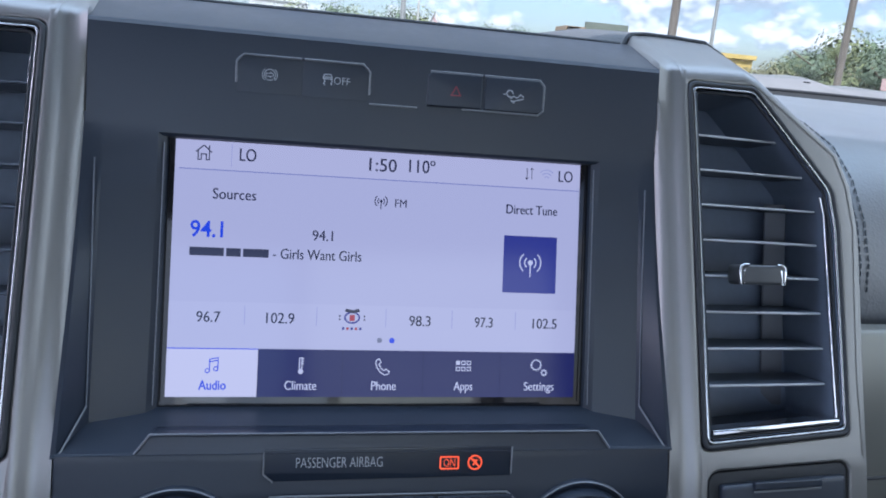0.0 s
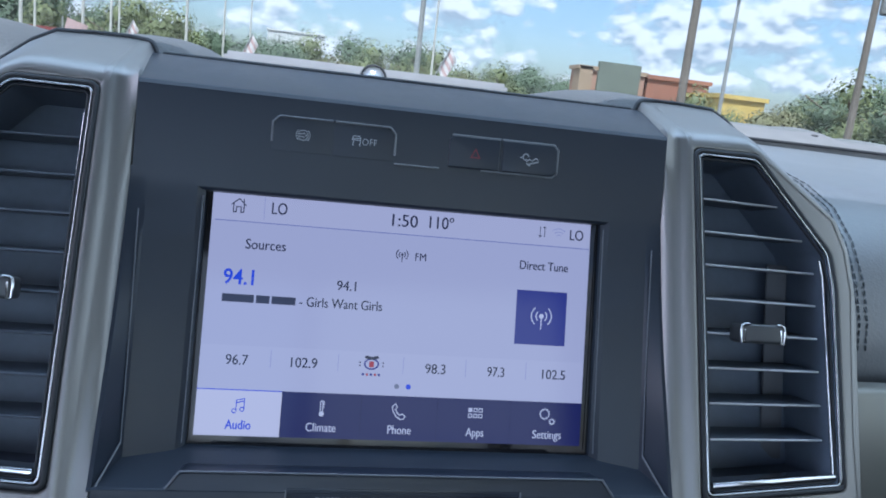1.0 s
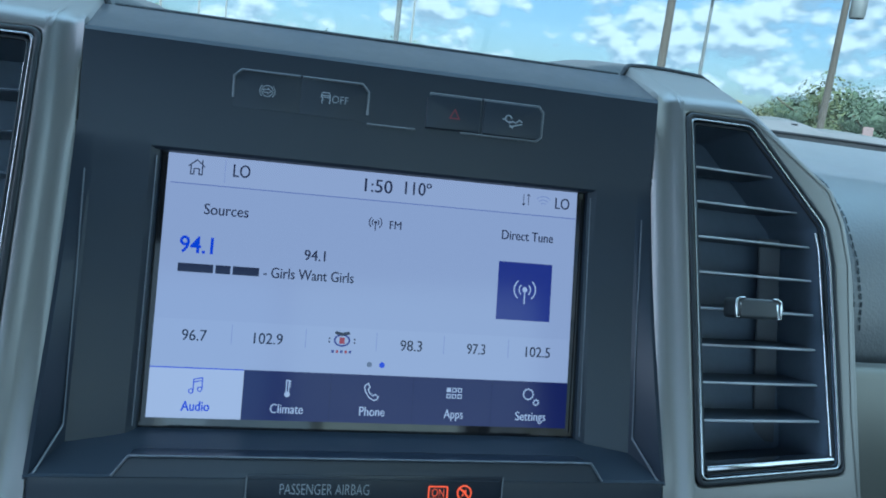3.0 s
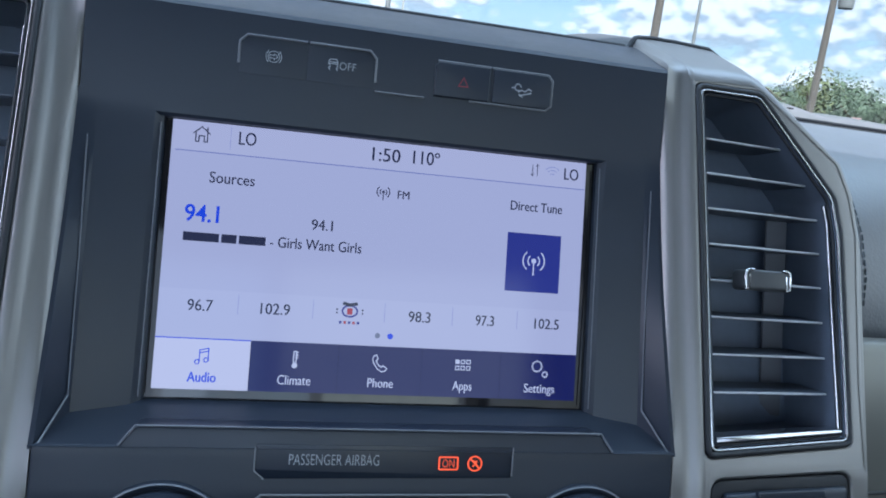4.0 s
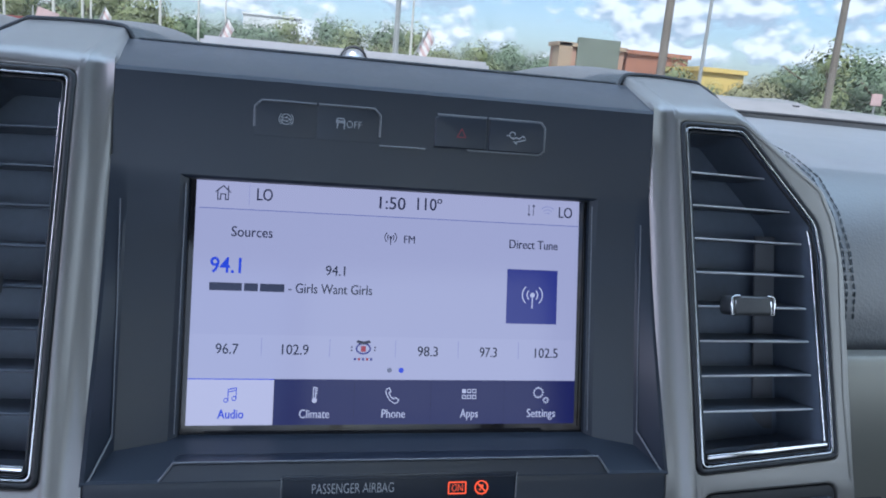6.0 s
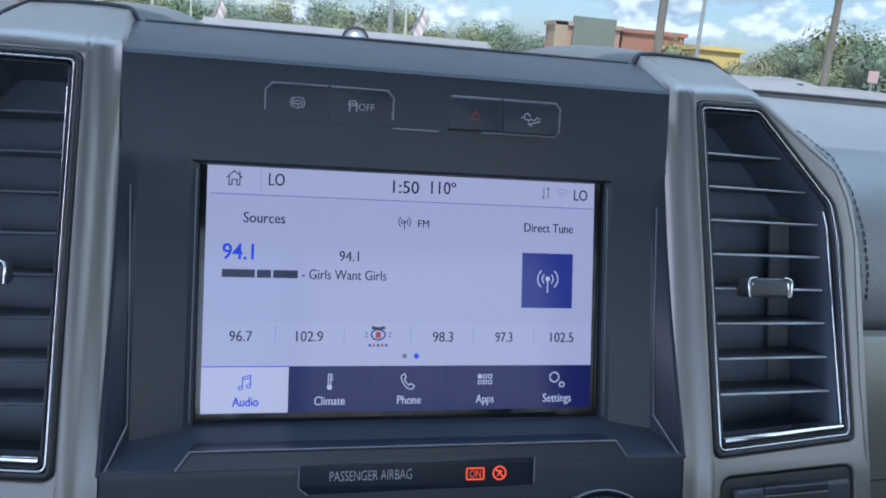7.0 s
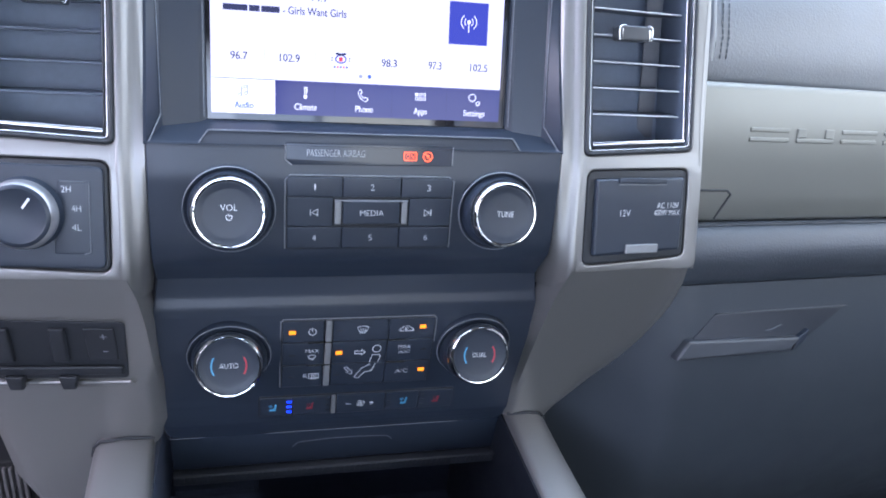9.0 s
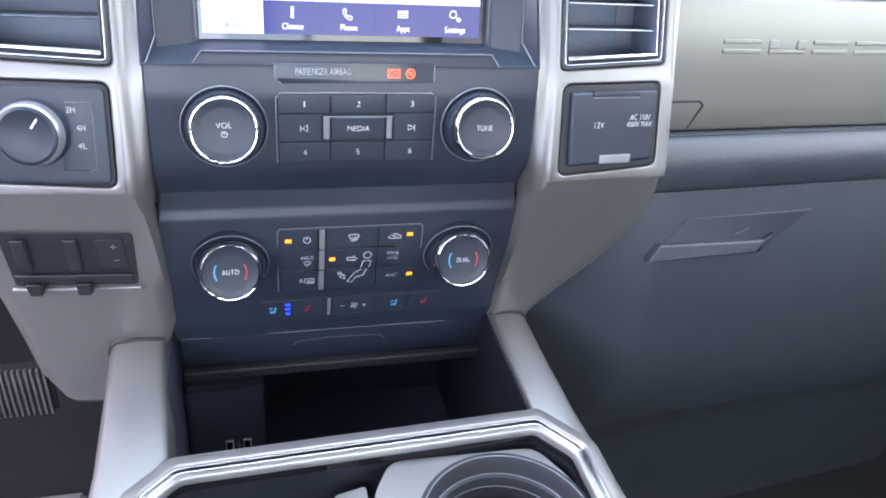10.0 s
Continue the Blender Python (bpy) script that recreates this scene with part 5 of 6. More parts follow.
# ---- dash top, defroster strip, sensor ----
TOP_BACK = to_dash([(0.066, 0.100), (0.070, 0.1045), (0.085, 0.1070), (0.12, 0.1085), (0.30, 0.112), (0.50, 0.118), (0.60, 0.121), (0.66, 0.118), (0.70, 0.10)])
single("instrument_shelf", thick(along(TOP_BACK, -0.150, 0.150, 6, 0.0), 0.003), DASH_TOP, DASH, "grey grained dash top behind the centre stack", "dash top")
for s in (-1, 1):
    rows = []
    for x in np.linspace(0.20, 0.88, 35):
        fall = 0.010 * max(0.0, (x - 0.62) / 0.26) + 0.012 * max(0.0, (0.36 - x) / 0.16) - 0.004 * math.exp(-((x - 0.645) / 0.025) ** 2) + 0.004 * math.exp(-((x - 0.69) / 0.03) ** 2)
        rows.append([(s * x, y, z - fall * k) for y, z, k in ((0.575, 0.080, 0), (0.578, 0.0985, 0.2), (0.590, 0.1045, 0.6), (0.615, 0.111, 1), (0.645, 0.1165, 1), (0.68, 0.1185, 1), (0.71, 0.10, 1))])
    single("strip_joint", tube([(s * x, 0.574, 0.0985 - 0.2 * (0.012 * max(0.0, (x - 0.62) / 0.26) + 0.012 * max(0.0, (0.36 - x) / 0.16))) for x in np.linspace(0.22, 0.88, 14)], 0.0022), DARK, CABIN, "dark joint between dash pad and defroster strip", "joint", "strip joints")
    single("defroster_strip", thick(loft(rows, flip=s < 0), 0.002), COWL, CABIN, "pale defroster strip along the windscreen base", "defroster strip")
single("windscreen_vent", block(-0.150, 0.185, 0.585, 0.66, 0.105, 0.1295, 0.004), VENT_PANEL, CABIN, "pale defroster panel in front of the windscreen", "vent panel")
sensor = thing("light_sensor", "small glossy dome sensor in a black ring", "sensor", CABIN @ pose(0.012, 0.47, 0.1150))
part("dome", lathe([(0.0112, 0.0), (0.0108, 0.004), (0.0090, 0.0075), (0.0060, 0.0098), (0.003, 0.0108), (0, 0.0111)], pose(0, 0, 0), 32), SATIN, sensor, "shiny dome")
part("rim", tube([(0.0128 * math.cos(radians(a)), -0.002, 0.0005 + 0.0125 * math.sin(radians(a))) for a in range(0, 181, 12)], 0.0013), DARK, sensor, "black arched rim")
part("ring", lathe([(0.0150, -0.006), (0.0150, 0.001), (0.0138, 0.0025), (0.0118, 0.0022), (0.0118, -0.002)], pose(0, 0, 0), 32), DARK, sensor)
for s in (-1, 1):
    rows = []
    for y, top in ((0.0685, 0.1075), (0.074, 0.1115), (0.085, 0.1140), (0.105, 0.1165), (0.14, 0.1183), (0.19, 0.1180), (0.25, 0.1150), (0.31, 0.1080), (0.35, 0.0990)):
        rows.append([(s * x, y, top - d) for x, d in ((0.088, 0.024), (0.098, 0.013), (0.106, 0.0062), (0.114, 0.0024), (0.124, 0.0004), (0.140, 0.0), (0.155, 0.0008), (0.170, 0.005), (0.190, 0.018), (0.215, 0.036), (0.240, 0.060))])
    single("dash_ridge", loft(rows, flip=s > 0), DASH_TOP, CABIN, "dark grained ridge of the dash running on behind a vent", "dash top", "dash ridges", smooth=60)
rows = []
for x, top in ((-0.198, 0.1085), (-0.212, 0.1148), (-0.240, 0.1195), (-0.280, 0.1240), (-0.340, 0.1280), (-0.430, 0.1290), (-0.520, 0.1270), (-0.600, 0.1200), (-0.660, 0.1060)):
    rows.append([(x, y, top - d) for y, d in ((0.085, 0.045), (0.095, 0.018), (0.12, 0.005), (0.17, 0.0), (0.24, 0.0), (0.30, 0.004), (0.36, 0.014), (0.41, 0.035))])
single("instrument_hood", loft(rows), DASH_TOP, CABIN, "dark grained hood over the instruments", "dash top", smooth=60)
single("screw_plug", lathe([(0.005, -0.003), (0.005, 0.0015), (0.004, 0.0025), (0, 0.0025)], pose(0.627, 0.612, 0.1105), 16), DARK, CABIN, "small black plug in the defroster strip", "plug")

# ---- console ----
console = thing("center_console", "black console bin between satin silver rails", "console", CABIN)


def rail(pts):
    """pts: stations of (y, inner x, outer x, z)."""
    rows = []
    for y, xi, xo, z in pts:
        s = 1 if xo > xi else -1
        rows.append([(xi - s * 0.001, y, z - 0.06), (xi, y, z - 0.004), (xi + s * 0.0012, y, z - 0.001), (xi + s * 0.004, y, z), ((xi + xo) / 2, y, z + 0.001), (xo - s * 0.006, y, z - 0.0005), (xo - s * 0.002, y, z - 0.003), (xo, y, z - 0.009), (xo + s * 0.004, y, z - 0.10), (xo + s * 0.006, y, z - 0.30)])
    return loft(rows, flip=pts[0][2] < pts[0][1])


part("rail", rail([(0.03, 0.1215, 0.150, -0.262), (-0.02, 0.1212, 0.1505, -0.271), (-0.07, 0.121, 0.1515, -0.274), (-0.14, 0.1215, 0.1535, -0.276), (-0.165, 0.136, 0.1560, -0.277), (-0.22, 0.146, 0.160, -0.278), (-0.6, 0.150, 0.172, -0.274)]), SILVER, console, "satin silver side rail", 60)
part("rail", rail([(0.03, -0.1300, -0.168, -0.262), (-0.02, -0.1300, -0.168, -0.271), (-0.07, -0.127, -0.167, -0.274), (-0.14, -0.1215, -0.1655, -0.276), (-0.165, -0.1360, -0.1665, -0.277), (-0.22, -0.143, -0.168, -0.278), (-0.6, -0.149, -0.175, -0.274)]), SILVER, console, "satin silver side rail", 60)
for xi, xo, sg in ((0.1205, 0.1508, 1), (-0.1295, -0.1680, -1)):
    part("rail_seam", tube([(xi, -0.0290, -0.2715), (xi + sg * 0.004, -0.0300, -0.2708), ((xi + xo) / 2, -0.0300, -0.2702), (xo - sg * 0.005, -0.0305, -0.2714), (xo - sg * 0.001, -0.0310, -0.2755), (xo + sg * 0.0006, -0.0300, -0.2830)], 0.0011), DARK, console, "dark joint at the rail's end")
# Bin's light and shade in colour: floor and back lifted, right side darkened.
part("bin_floor", block(-0.128, 0.122, -0.16, 0.10, -0.460, -0.454), BIN, console)
part("bin_back", block(-0.128, 0.122, 0.085, 0.092, -0.46, -0.29), BIN, console)
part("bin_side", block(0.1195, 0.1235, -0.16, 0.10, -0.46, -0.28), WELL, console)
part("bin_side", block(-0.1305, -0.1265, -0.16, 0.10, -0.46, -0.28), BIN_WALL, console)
part("socket_block", block(-0.1265, -0.061, 0.0, 0.085, -0.455, -0.352, 0.004), BIN_WALL, console, "raised block for the charging ports")
PORT_FRAME = material("port_frame", (0.5, 0.5, 0.52), 0.4, vary=0.1)
for x in (-0.0920, -0.0770):
    port = part("port_frame", block(x - 0.0036, x + 0.0036, -0.0015, 0.004, -0.4295, -0.4145, 0.0004), PORT_FRAME, console, "metal charging port")
    part("port_slot", block(x - 0.0024, x + 0.0024, -0.0022, 0.002, -0.4280, -0.4160), GLOSS, port)
part("port_sign", stroke([[(-0.0845, -0.4290), (-0.0845, -0.4160)], [(-0.0845, -0.4250), (-0.0828, -0.4225), (-0.0828, -0.4205)], [(-0.0845, -0.4235), (-0.0862, -0.4210), (-0.0862, -0.4195)]], 0.0006, flat(-0.0005), 0.0), PORT_FRAME, console)
# chrome-edged cup holder tray
TRAY_CHROME = material("tray_chrome", (0.5, 0.49, 0.48), 0.11, metal=1.0, vary=0.1)
TRAY_SATIN = material("tray_satin", (0.3, 0.3, 0.3), 0.35, metal=0.8, vary=0.1)
tray = thing("cup_holder_tray", "chrome-edged cup holder tray", "cup holder", CABIN)


def hexring(d, z):
    pts = [(0.121, -0.142), (0.147, -0.176), (0.150, -0.60), (-0.148, -0.60), (-0.1425, -0.172), (-0.119, -0.150)]
    return [(x, y, z) for x, y in rounded(offset(pts, d), 0.004, 3)]


part("outer_band", loft([hexring(0.0035, -0.285), hexring(0.003, -0.270), hexring(0.001, -0.2675), hexring(-0.006, -0.2665), hexring(-0.007, -0.268)], close=True), SILVER, tray, "satin silver band", 50)
part("chrome_bed", loft([hexring(-0.0066, -0.2690), hexring(-0.0080, -0.2690), hexring(-0.0160, -0.2722), hexring(-0.0165, -0.2790)], close=True), GLOSS, tray, "", 30)
part("chrome_band", loft([hexring(-0.0086, -0.2690), hexring(-0.0098, -0.2686), hexring(-0.0112, -0.2678), hexring(-0.0122, -0.2668)], close=True), TRAY_CHROME, tray, "polished chrome band", 60)
for d, z, rad in ((-0.0080, -0.2682, 0.0005), (-0.0128, -0.2668, 0.0007)):
    part("chrome_bead", tube(hexring(d, z), rad, True, 4), TRAY_CHROME, tray, "polished chrome bead")
part("satin_band", loft([hexring(-0.0134, -0.2672), hexring(-0.0146, -0.2678), hexring(-0.0157, -0.2692), hexring(-0.0162, -0.2735)], close=True), TRAY_SATIN, tray, "satin inner band", 60)
part("well_wall", loft([hexring(-0.0156, -0.274), hexring(-0.017, -0.290), hexring(-0.018, -0.34)], close=True), WELL, tray)
part("well_floor", block(-0.14, 0.14, -0.60, -0.155, -0.345, -0.338), WELL, tray)
CUP_RUBBER = material("cup_rubber", (0.016, 0.018, 0.023), 0.6, vary=0.2)
CUP = (0.0765, -0.2215)
LEVEL = ((1, 0, 0, 0), (0, 0, 1, 0), (0, -1, 0, -0.2795), (0, 0, 0, 1))
deck = part("cup_deck", plate([rounded([(-0.001, -0.59), (0.1290, -0.59), (0.1290, -0.1970), (0.1125, -0.1640), (0.0140, -0.1610), (-0.001, -0.1870)], 0.010, 5), arc(CUP[0], CUP[1], 0.0550, 0, 360, 48)[:-1]], flat(0), 0.0, -0.004, 0.001), SILVER, tray, "satin grey deck round the cup well")
deck.matrix_local = Matrix(LEVEL)
shelf = part("side_shelf", plate([rounded([(-0.0250, -0.59), (-0.002, -0.59), (-0.002, -0.1690), (-0.0230, -0.1735)], 0.003, 3)], flat(0), -0.011, -0.015, 0.001), SILVER, tray, "satin grey shelf beside the deck")
shelf.matrix_local = Matrix(LEVEL)
part("cup_ring", lathe([(0.0565, -0.003), (0.0562, 0.0004), (0.0545, 0.0006), (0.0532, 0.0012), (0.0518, -0.001), (0.0512, -0.009), (0.0500, -0.012), (0.0475, -0.013), (0.0465, -0.020), (0.0450, -0.03), (0.0430, -0.06), (0, -0.06)], pose(CUP[0], CUP[1], -0.279), 64), CUP_RUBBER, tray, "black rubber cup well")
for rad, dz in ((0.0530, 0.0012), (0.0495, -0.0118), (0.0466, -0.0205)):
    part("cup_rim_line", tube([(CUP[0] + rad * math.cos(a), CUP[1] + rad * math.sin(a), -0.279 + dz) for a in np.linspace(0, 2 * math.pi, 61)[:-1]], 0.0004, True), DIM_HIGHLIGHT, tray)

# ---- floor, footwells, pedal, shell of the cab ----


def shell(name, bm, mat, label, category):
    single(name, bm, mat, CABIN, label, category, kind="structure")


shell("floor", block(-0.95, 0.95, -2.1, 0.95, -0.86, -0.74), CARPET, "dark carpeted cab floor", "floor")
shell("wall_underbody", block(-0.93, 0.93, -2.1, 0.93, -1.62, -0.86), DOOR_TRIM, "plain lower body of the cab", "wall")
shell("wall_front", block(-0.95, 0.95, 0.90, 0.95, -0.80, 0.05), CARPET, "dark front bulkhead of the cab", "wall")
shell("wall_tunnel", block(-0.118, 0.118, 0.10, 0.90, -0.80, -0.30, 0.02), CARPET, "dark carpeted tunnel under the dash", "wall")
shell("wall_console", block(-0.115, 0.115, -0.9, 0.10, -0.74, -0.462), DARK, "dark console base", "wall")
for s in (-1, 1):
    x0, x1 = (0.88, 0.95) if s > 0 else (-0.95, -0.88)
    shell("wall_side", block(x0, x1, -2.1, 0.95, -0.80, -0.04), DOOR_TRIM, "dark lower door trim", "wall")
    shell("wall_pillar", block(x0, x1, -2.1, -1.9, -0.04, 0.62), LINER, "rear roof pillar", "wall")
    shell("wall_pillar", block(x0, x1, -0.95, -0.83, -0.04, 0.62), LINER, "middle roof pillar", "wall")
    shell("wall_header", block(x0, x1, -1.9, -0.2, 0.52, 0.62), LINER, "roof rail over the door glass", "wall")
    bm = loft([[(s * 0.90, 0.74, 0.02), (s * 0.95, 0.74, 0.02), (s * 0.95, 0.80, 0.02), (s * 0.90, 0.80, 0.02)], [(s * 0.84, -0.28, 0.60), (s * 0.90, -0.28, 0.60), (s * 0.90, -0.18, 0.60), (s * 0.84, -0.18, 0.60)]], close=True, flip=s > 0)
    shell("wall_windscreen_pillar", bm, LINER, "slanting windscreen pillar", "wall")
shell("wall_back", block(-0.95, 0.95, -2.15, -2.1, -0.80, 0.02), DOOR_TRIM, "dark back wall of the cab", "wall")
shell("wall_back_header", block(-0.95, 0.95, -2.15, -2.1, 0.59, 0.62), LINER, "roof rail over the rear glass", "wall")
shell("ceiling", block(-0.95, 0.95, -2.15, -0.20, 0.62, 0.68), LINER, "pale cab headliner", "ceiling")
GLASS = bpy.data.materials.new("windscreen_glass")
GLASS.use_nodes = True
gn, gl = GLASS.node_tree.nodes, GLASS.node_tree.links
tr, gs, mx = gn.new("ShaderNodeBsdfTransparent"), gn.new("ShaderNodeBsdfGlossy"), gn.new("ShaderNodeMixShader")
tr.inputs[0].default_value, gs.inputs["Roughness"].default_value, mx.inputs[0].default_value = (0.93, 0.96, 0.95, 1), 0.02, 0.05
gl.new(tr.outputs[0], mx.inputs[1])
gl.new(gs.outputs[0], mx.inputs[2])
gl.new(mx.outputs[0], gn["Material Output"].inputs[0])
bm = thick(loft([[(x, 0.78 - 0.08 * (x / 0.9) ** 2, 0.05), (x, 0.30 - 0.06 * (x / 0.9) ** 2, 0.34), (x, -0.20, 0.62)] for x in np.linspace(-0.9, 0.9, 9)]), 0.005)
wind = single("window_1", bm, GLASS, CABIN, "clear sloping windscreen", "window", kind="structure")
wind.visible_shadow = False

pedal = thing("brake_pedal", "ribbed black brake pedal on a steel arm", "pedal", CABIN)
part("pad", block(-0.425, -0.300, 0.250, 0.262, -0.600, -0.524, 0.004), RUBBER, pedal)
for i in range(19):
    x = -0.4205 + 0.0064 * i
    part("rib", block(x - 0.0016, x + 0.0016, 0.2455, 0.2515, -0.597, -0.527, 0.0008, 1), RIB, pedal)
part("arm", block(-0.375, -0.355, 0.262, 0.275, -0.60, -0.10, 0.004), STEEL_ARM, pedal)
part("arm_bracket", block(-0.385, -0.345, 0.26, 0.90, -0.12, -0.09), STEEL_ARM, pedal)
single("floor_mat", block(-0.78, -0.285, -0.45, 0.235, -0.7405, -0.722, 0.006), MAT, CABIN, "grey rubber floor mat under the pedals", "mat")

# ---- outside ----
ASPHALT = material("asphalt", (0.09, 0.088, 0.085), 0.9, vary=0.25, scale=0.6, grain=0.4, grain_scale=60)
BARK = material("bark", (0.14, 0.1, 0.07), 0.9, vary=0.3, scale=3)
WOOD_POLE = material("weathered_pole", (0.16, 0.135, 0.11), 0.85, vary=0.25, scale=2)
PALE_POLE = material("cream_painted_steel", (0.50, 0.48, 0.43), 0.6, vary=0.12, scale=3)
STEEL = material("galvanised_steel", (0.35, 0.35, 0.33), 0.5, metal=0.5, vary=0.15, scale=3)
LEAF = [material("leaves_%s" % k, c, 0.75, vary=0.45, scale=0.5) for k, c in (("dark", (0.088, 0.122, 0.072)), ("mid", (0.135, 0.155, 0.065)), ("dry", (0.16, 0.155, 0.075)))]
STUCCO = material("tan_stucco", (0.36, 0.26, 0.17), 0.9, vary=0.12, scale=0.8)
BRICKS = material("red_brown_wall", (0.3, 0.13, 0.08), 0.9, vary=0.2, scale=1.5)
BRICKS_PALE = material("pale_brick_wall", (0.38, 0.22, 0.15), 0.9, vary=0.15, scale=1.5)
YELLOW = material("yellow_wall", (0.62, 0.44, 0.13), 0.9, vary=0.12, scale=1)
WHITE = material("white_wall", (0.6, 0.6, 0.58), 0.85, vary=0.1, scale=1)
GREENISH = material("grey_green_wall", (0.145, 0.165, 0.13), 0.8, vary=0.15, scale=1)
PANE = material("dark_window", (0.03, 0.04, 0.05), 0.15, vary=0.1)
FLAG_RED = material("flag_red", (0.48, 0.33, 0.31), 0.8, vary=0.1)
CLOTH_RED = material("red_cloth", (0.42, 0.06, 0.07), 0.8, vary=0.15, scale=4)
MAROON = material("dark_red_wall", (0.20, 0.05, 0.045), 0.9, vary=0.2, scale=1)
FLAG_WHITE = material("flag_white", (0.58, 0.54, 0.52), 0.8, vary=0.1)
HUB = pose(0, 0, 0)
bm = bmesh.new()
bmesh.ops.create_grid(bm, x_segments=24, y_segments=24, size=2500)
single("ground", bm, ASPHALT, HUB, "grey asphalt car park reaching the horizon", "ground", kind="structure")


def at_bearing(az, dist):
    return dist * math.sin(radians(az)) - 0.05, dist * math.cos(radians(az)) - 0.3


def tree_parts(seed, h, w, mat):
    rng = random.Random(seed)
    trunk = tube([(0, 0, 0), (0.05, 0.03, h * 0.2), (-0.05, 0.05, h * 0.45), (0.05, 0, h * 0.75)], 0.16, False, 2)
    for v in trunk.verts:
        k = 1.25 - 0.9 * v.co.z / (h * 0.8)
        v.co.x, v.co.y = v.co.x * k, v.co.y * k
    for i in range(6):
        a = i * 1.05 + rng.random()
        z0 = h * (0.22 + 0.06 * i)
        trunk = join(trunk, tube([(0, 0, z0), (math.cos(a) * w * 0.25, math.sin(a) * w * 0.25, z0 + h * 0.12), (math.cos(a) * w * 0.42, math.sin(a) * w * 0.42, z0 + h * 0.22)], 0.05, False, 1))
    lobes = []
    for i in range(20):
        a, q = rng.random() * 6.283, math.sqrt(rng.random())
        lobes.append((Vector((math.cos(a) * w * 0.34 * q, math.sin(a) * w * 0.34 * q, h * (0.16 + 0.66 * rng.random() * (1.1 - 0.5 * q)))), w * (0.13 + 0.12 * rng.random())))
    verts, faces, soft = [], [], []
    for c, r in lobes:
        for i in range(640):
            d = Vector((rng.gauss(0, 1), rng.gauss(0, 1), rng.gauss(0, 0.85))).normalized()
            deep = i % 8 == 0
            p = c + d * r * (0.35 + 0.3 * rng.random() if deep else 0.72 + 0.42 * rng.random())
            s = 0.30 + 0.2 * rng.random() if deep else 0.09 + 0.12 * rng.random()
            u = Vector((rng.gauss(0, 1), rng.gauss(0, 1), rng.gauss(0, 1))).normalized()
            v = d.cross(u).normalized() if d.cross(u).length > 0.1 else Vector((1, 0, 0))
            u = v.cross(d)
            k = len(verts)
            verts += [p - u * s * 0.6, p + v * s * 0.6, p + u * s * 0.7 + d * s * 0.2, p - v * s * 0.6 + d * s * 0.15]
            faces.append((k + 3, k + 2, k + 1, k))
            soft += [tuple((d + u * rng.uniform(-0.15, 0.15) + v * rng.uniform(-0.15, 0.15) + Vector((0, 0, 0.25))).normalized())] * 4
    me = bpy.data.meshes.new("crown")
    me.from_pydata([tuple(v) for v in verts], [], faces)
    me.normals_split_custom_set_from_vertices(soft)
    me.materials.append(mat)
    return trunk, me


def tree(seed, h, w, mat, label):
    t = thing("tree", label, "tree", HUB, group="trees round the car park")
    trunk, crown = tree_parts(seed, h, w, mat)
    part("trunk", trunk, BARK, t)
    c = new("crown", crown)
    c.parent = t
    return t


TREES = [tree(11, 7.4, 8.5, LEAF[0], "dark green broad tree beside the car park"), tree(12, 7.0, 8.0, LEAF[1], "mid green broad tree beside the car park"), tree(13, 6.4, 7.5, LEAF[2], "dry yellowish tree beside the car park")]
rng = random.Random(5)
spots = []
for az in np.arange(-44, 18.5, 2.2):
    spots.append((az + rng.uniform(-0.8, 0.8), 86 + rng.uniform(-10, 14), rng.choice((0, 0, 1, 1, 1, 2)), rng.uniform(0.72, 0.98)))
    spots.append((az + rng.uniform(-0.8, 0.8), 112 + rng.uniform(-10, 10), rng.choice((0, 1, 1)), rng.uniform(1.1, 1.3) if -19 < az < -9 or -2 < az < 10 else rng.uniform(0.95, 1.12)))
for az in np.arange(33.8, 66, 1.9):
    spots.append((az + rng.uniform(-0.7, 0.7), 62 + rng.uniform(-8, 10), rng.choice((0, 1, 0, 1, 2)), rng.uniform(0.72, 0.98)))
spots += [(-20.5, 96, 0, 1.45), (-18.3, 104, 0, 1.5), (-13.4, 100, 1, 1.32), (-11.6, 104, 1, 1.5), (-9.9, 102, 1, 1.36), (-8.4, 108, 1, 1.1), (28.8, 48, 1, 0.46), (27.6, 56, 1, 0.66), (29.9, 58, 1, 0.5), (36.5, 60, 0, 0.72), (41.0, 56, 0, 0.74), (44.5, 50, 2, 0.6)]
used = set()
for az, d, kind, k in spots:
    x, y = at_bearing(az, d)
    m = Matrix.Translation((x, y, 0)) @ Matrix.Rotation(rng.random() * 6.28, 4, "Z") @ Matrix.Scale(k, 4)
    if kind in used:
        t = copy_thing(TREES[kind], m)
    else:
        t = TREES[kind]
        used.add(kind)
    t.matrix_basis = m


def house(name, x0, x1, y0, y1, h, mat, label, rows, cols, parapet=None):
    t = thing(name, label, "building", HUB)
    part("wall", block(x0, x1, y0, y1, 0, h), mat, t)
    part("roof", block(x0 - 0.2, x1 + 0.2, y0 - 0.2, y1 + 0.2, h, h + 0.35), parapet or mat, t)
    for r in range(rows):
        for c in range(cols):
            cx = x0 + (x1 - x0) * (c + 0.5) / cols
            z = 1.0 + r * 3.0
            wdw = part("window", block(cx - 0.6, cx + 0.6, y0 - 0.06, y0 + 0.1, z, z + 1.4), WHITE, t)
            part("pane", block(cx - 0.5, cx + 0.5, y0 - 0.09, y0 - 0.05, z + 0.1, z + 1.3), PANE, wdw)
    return t


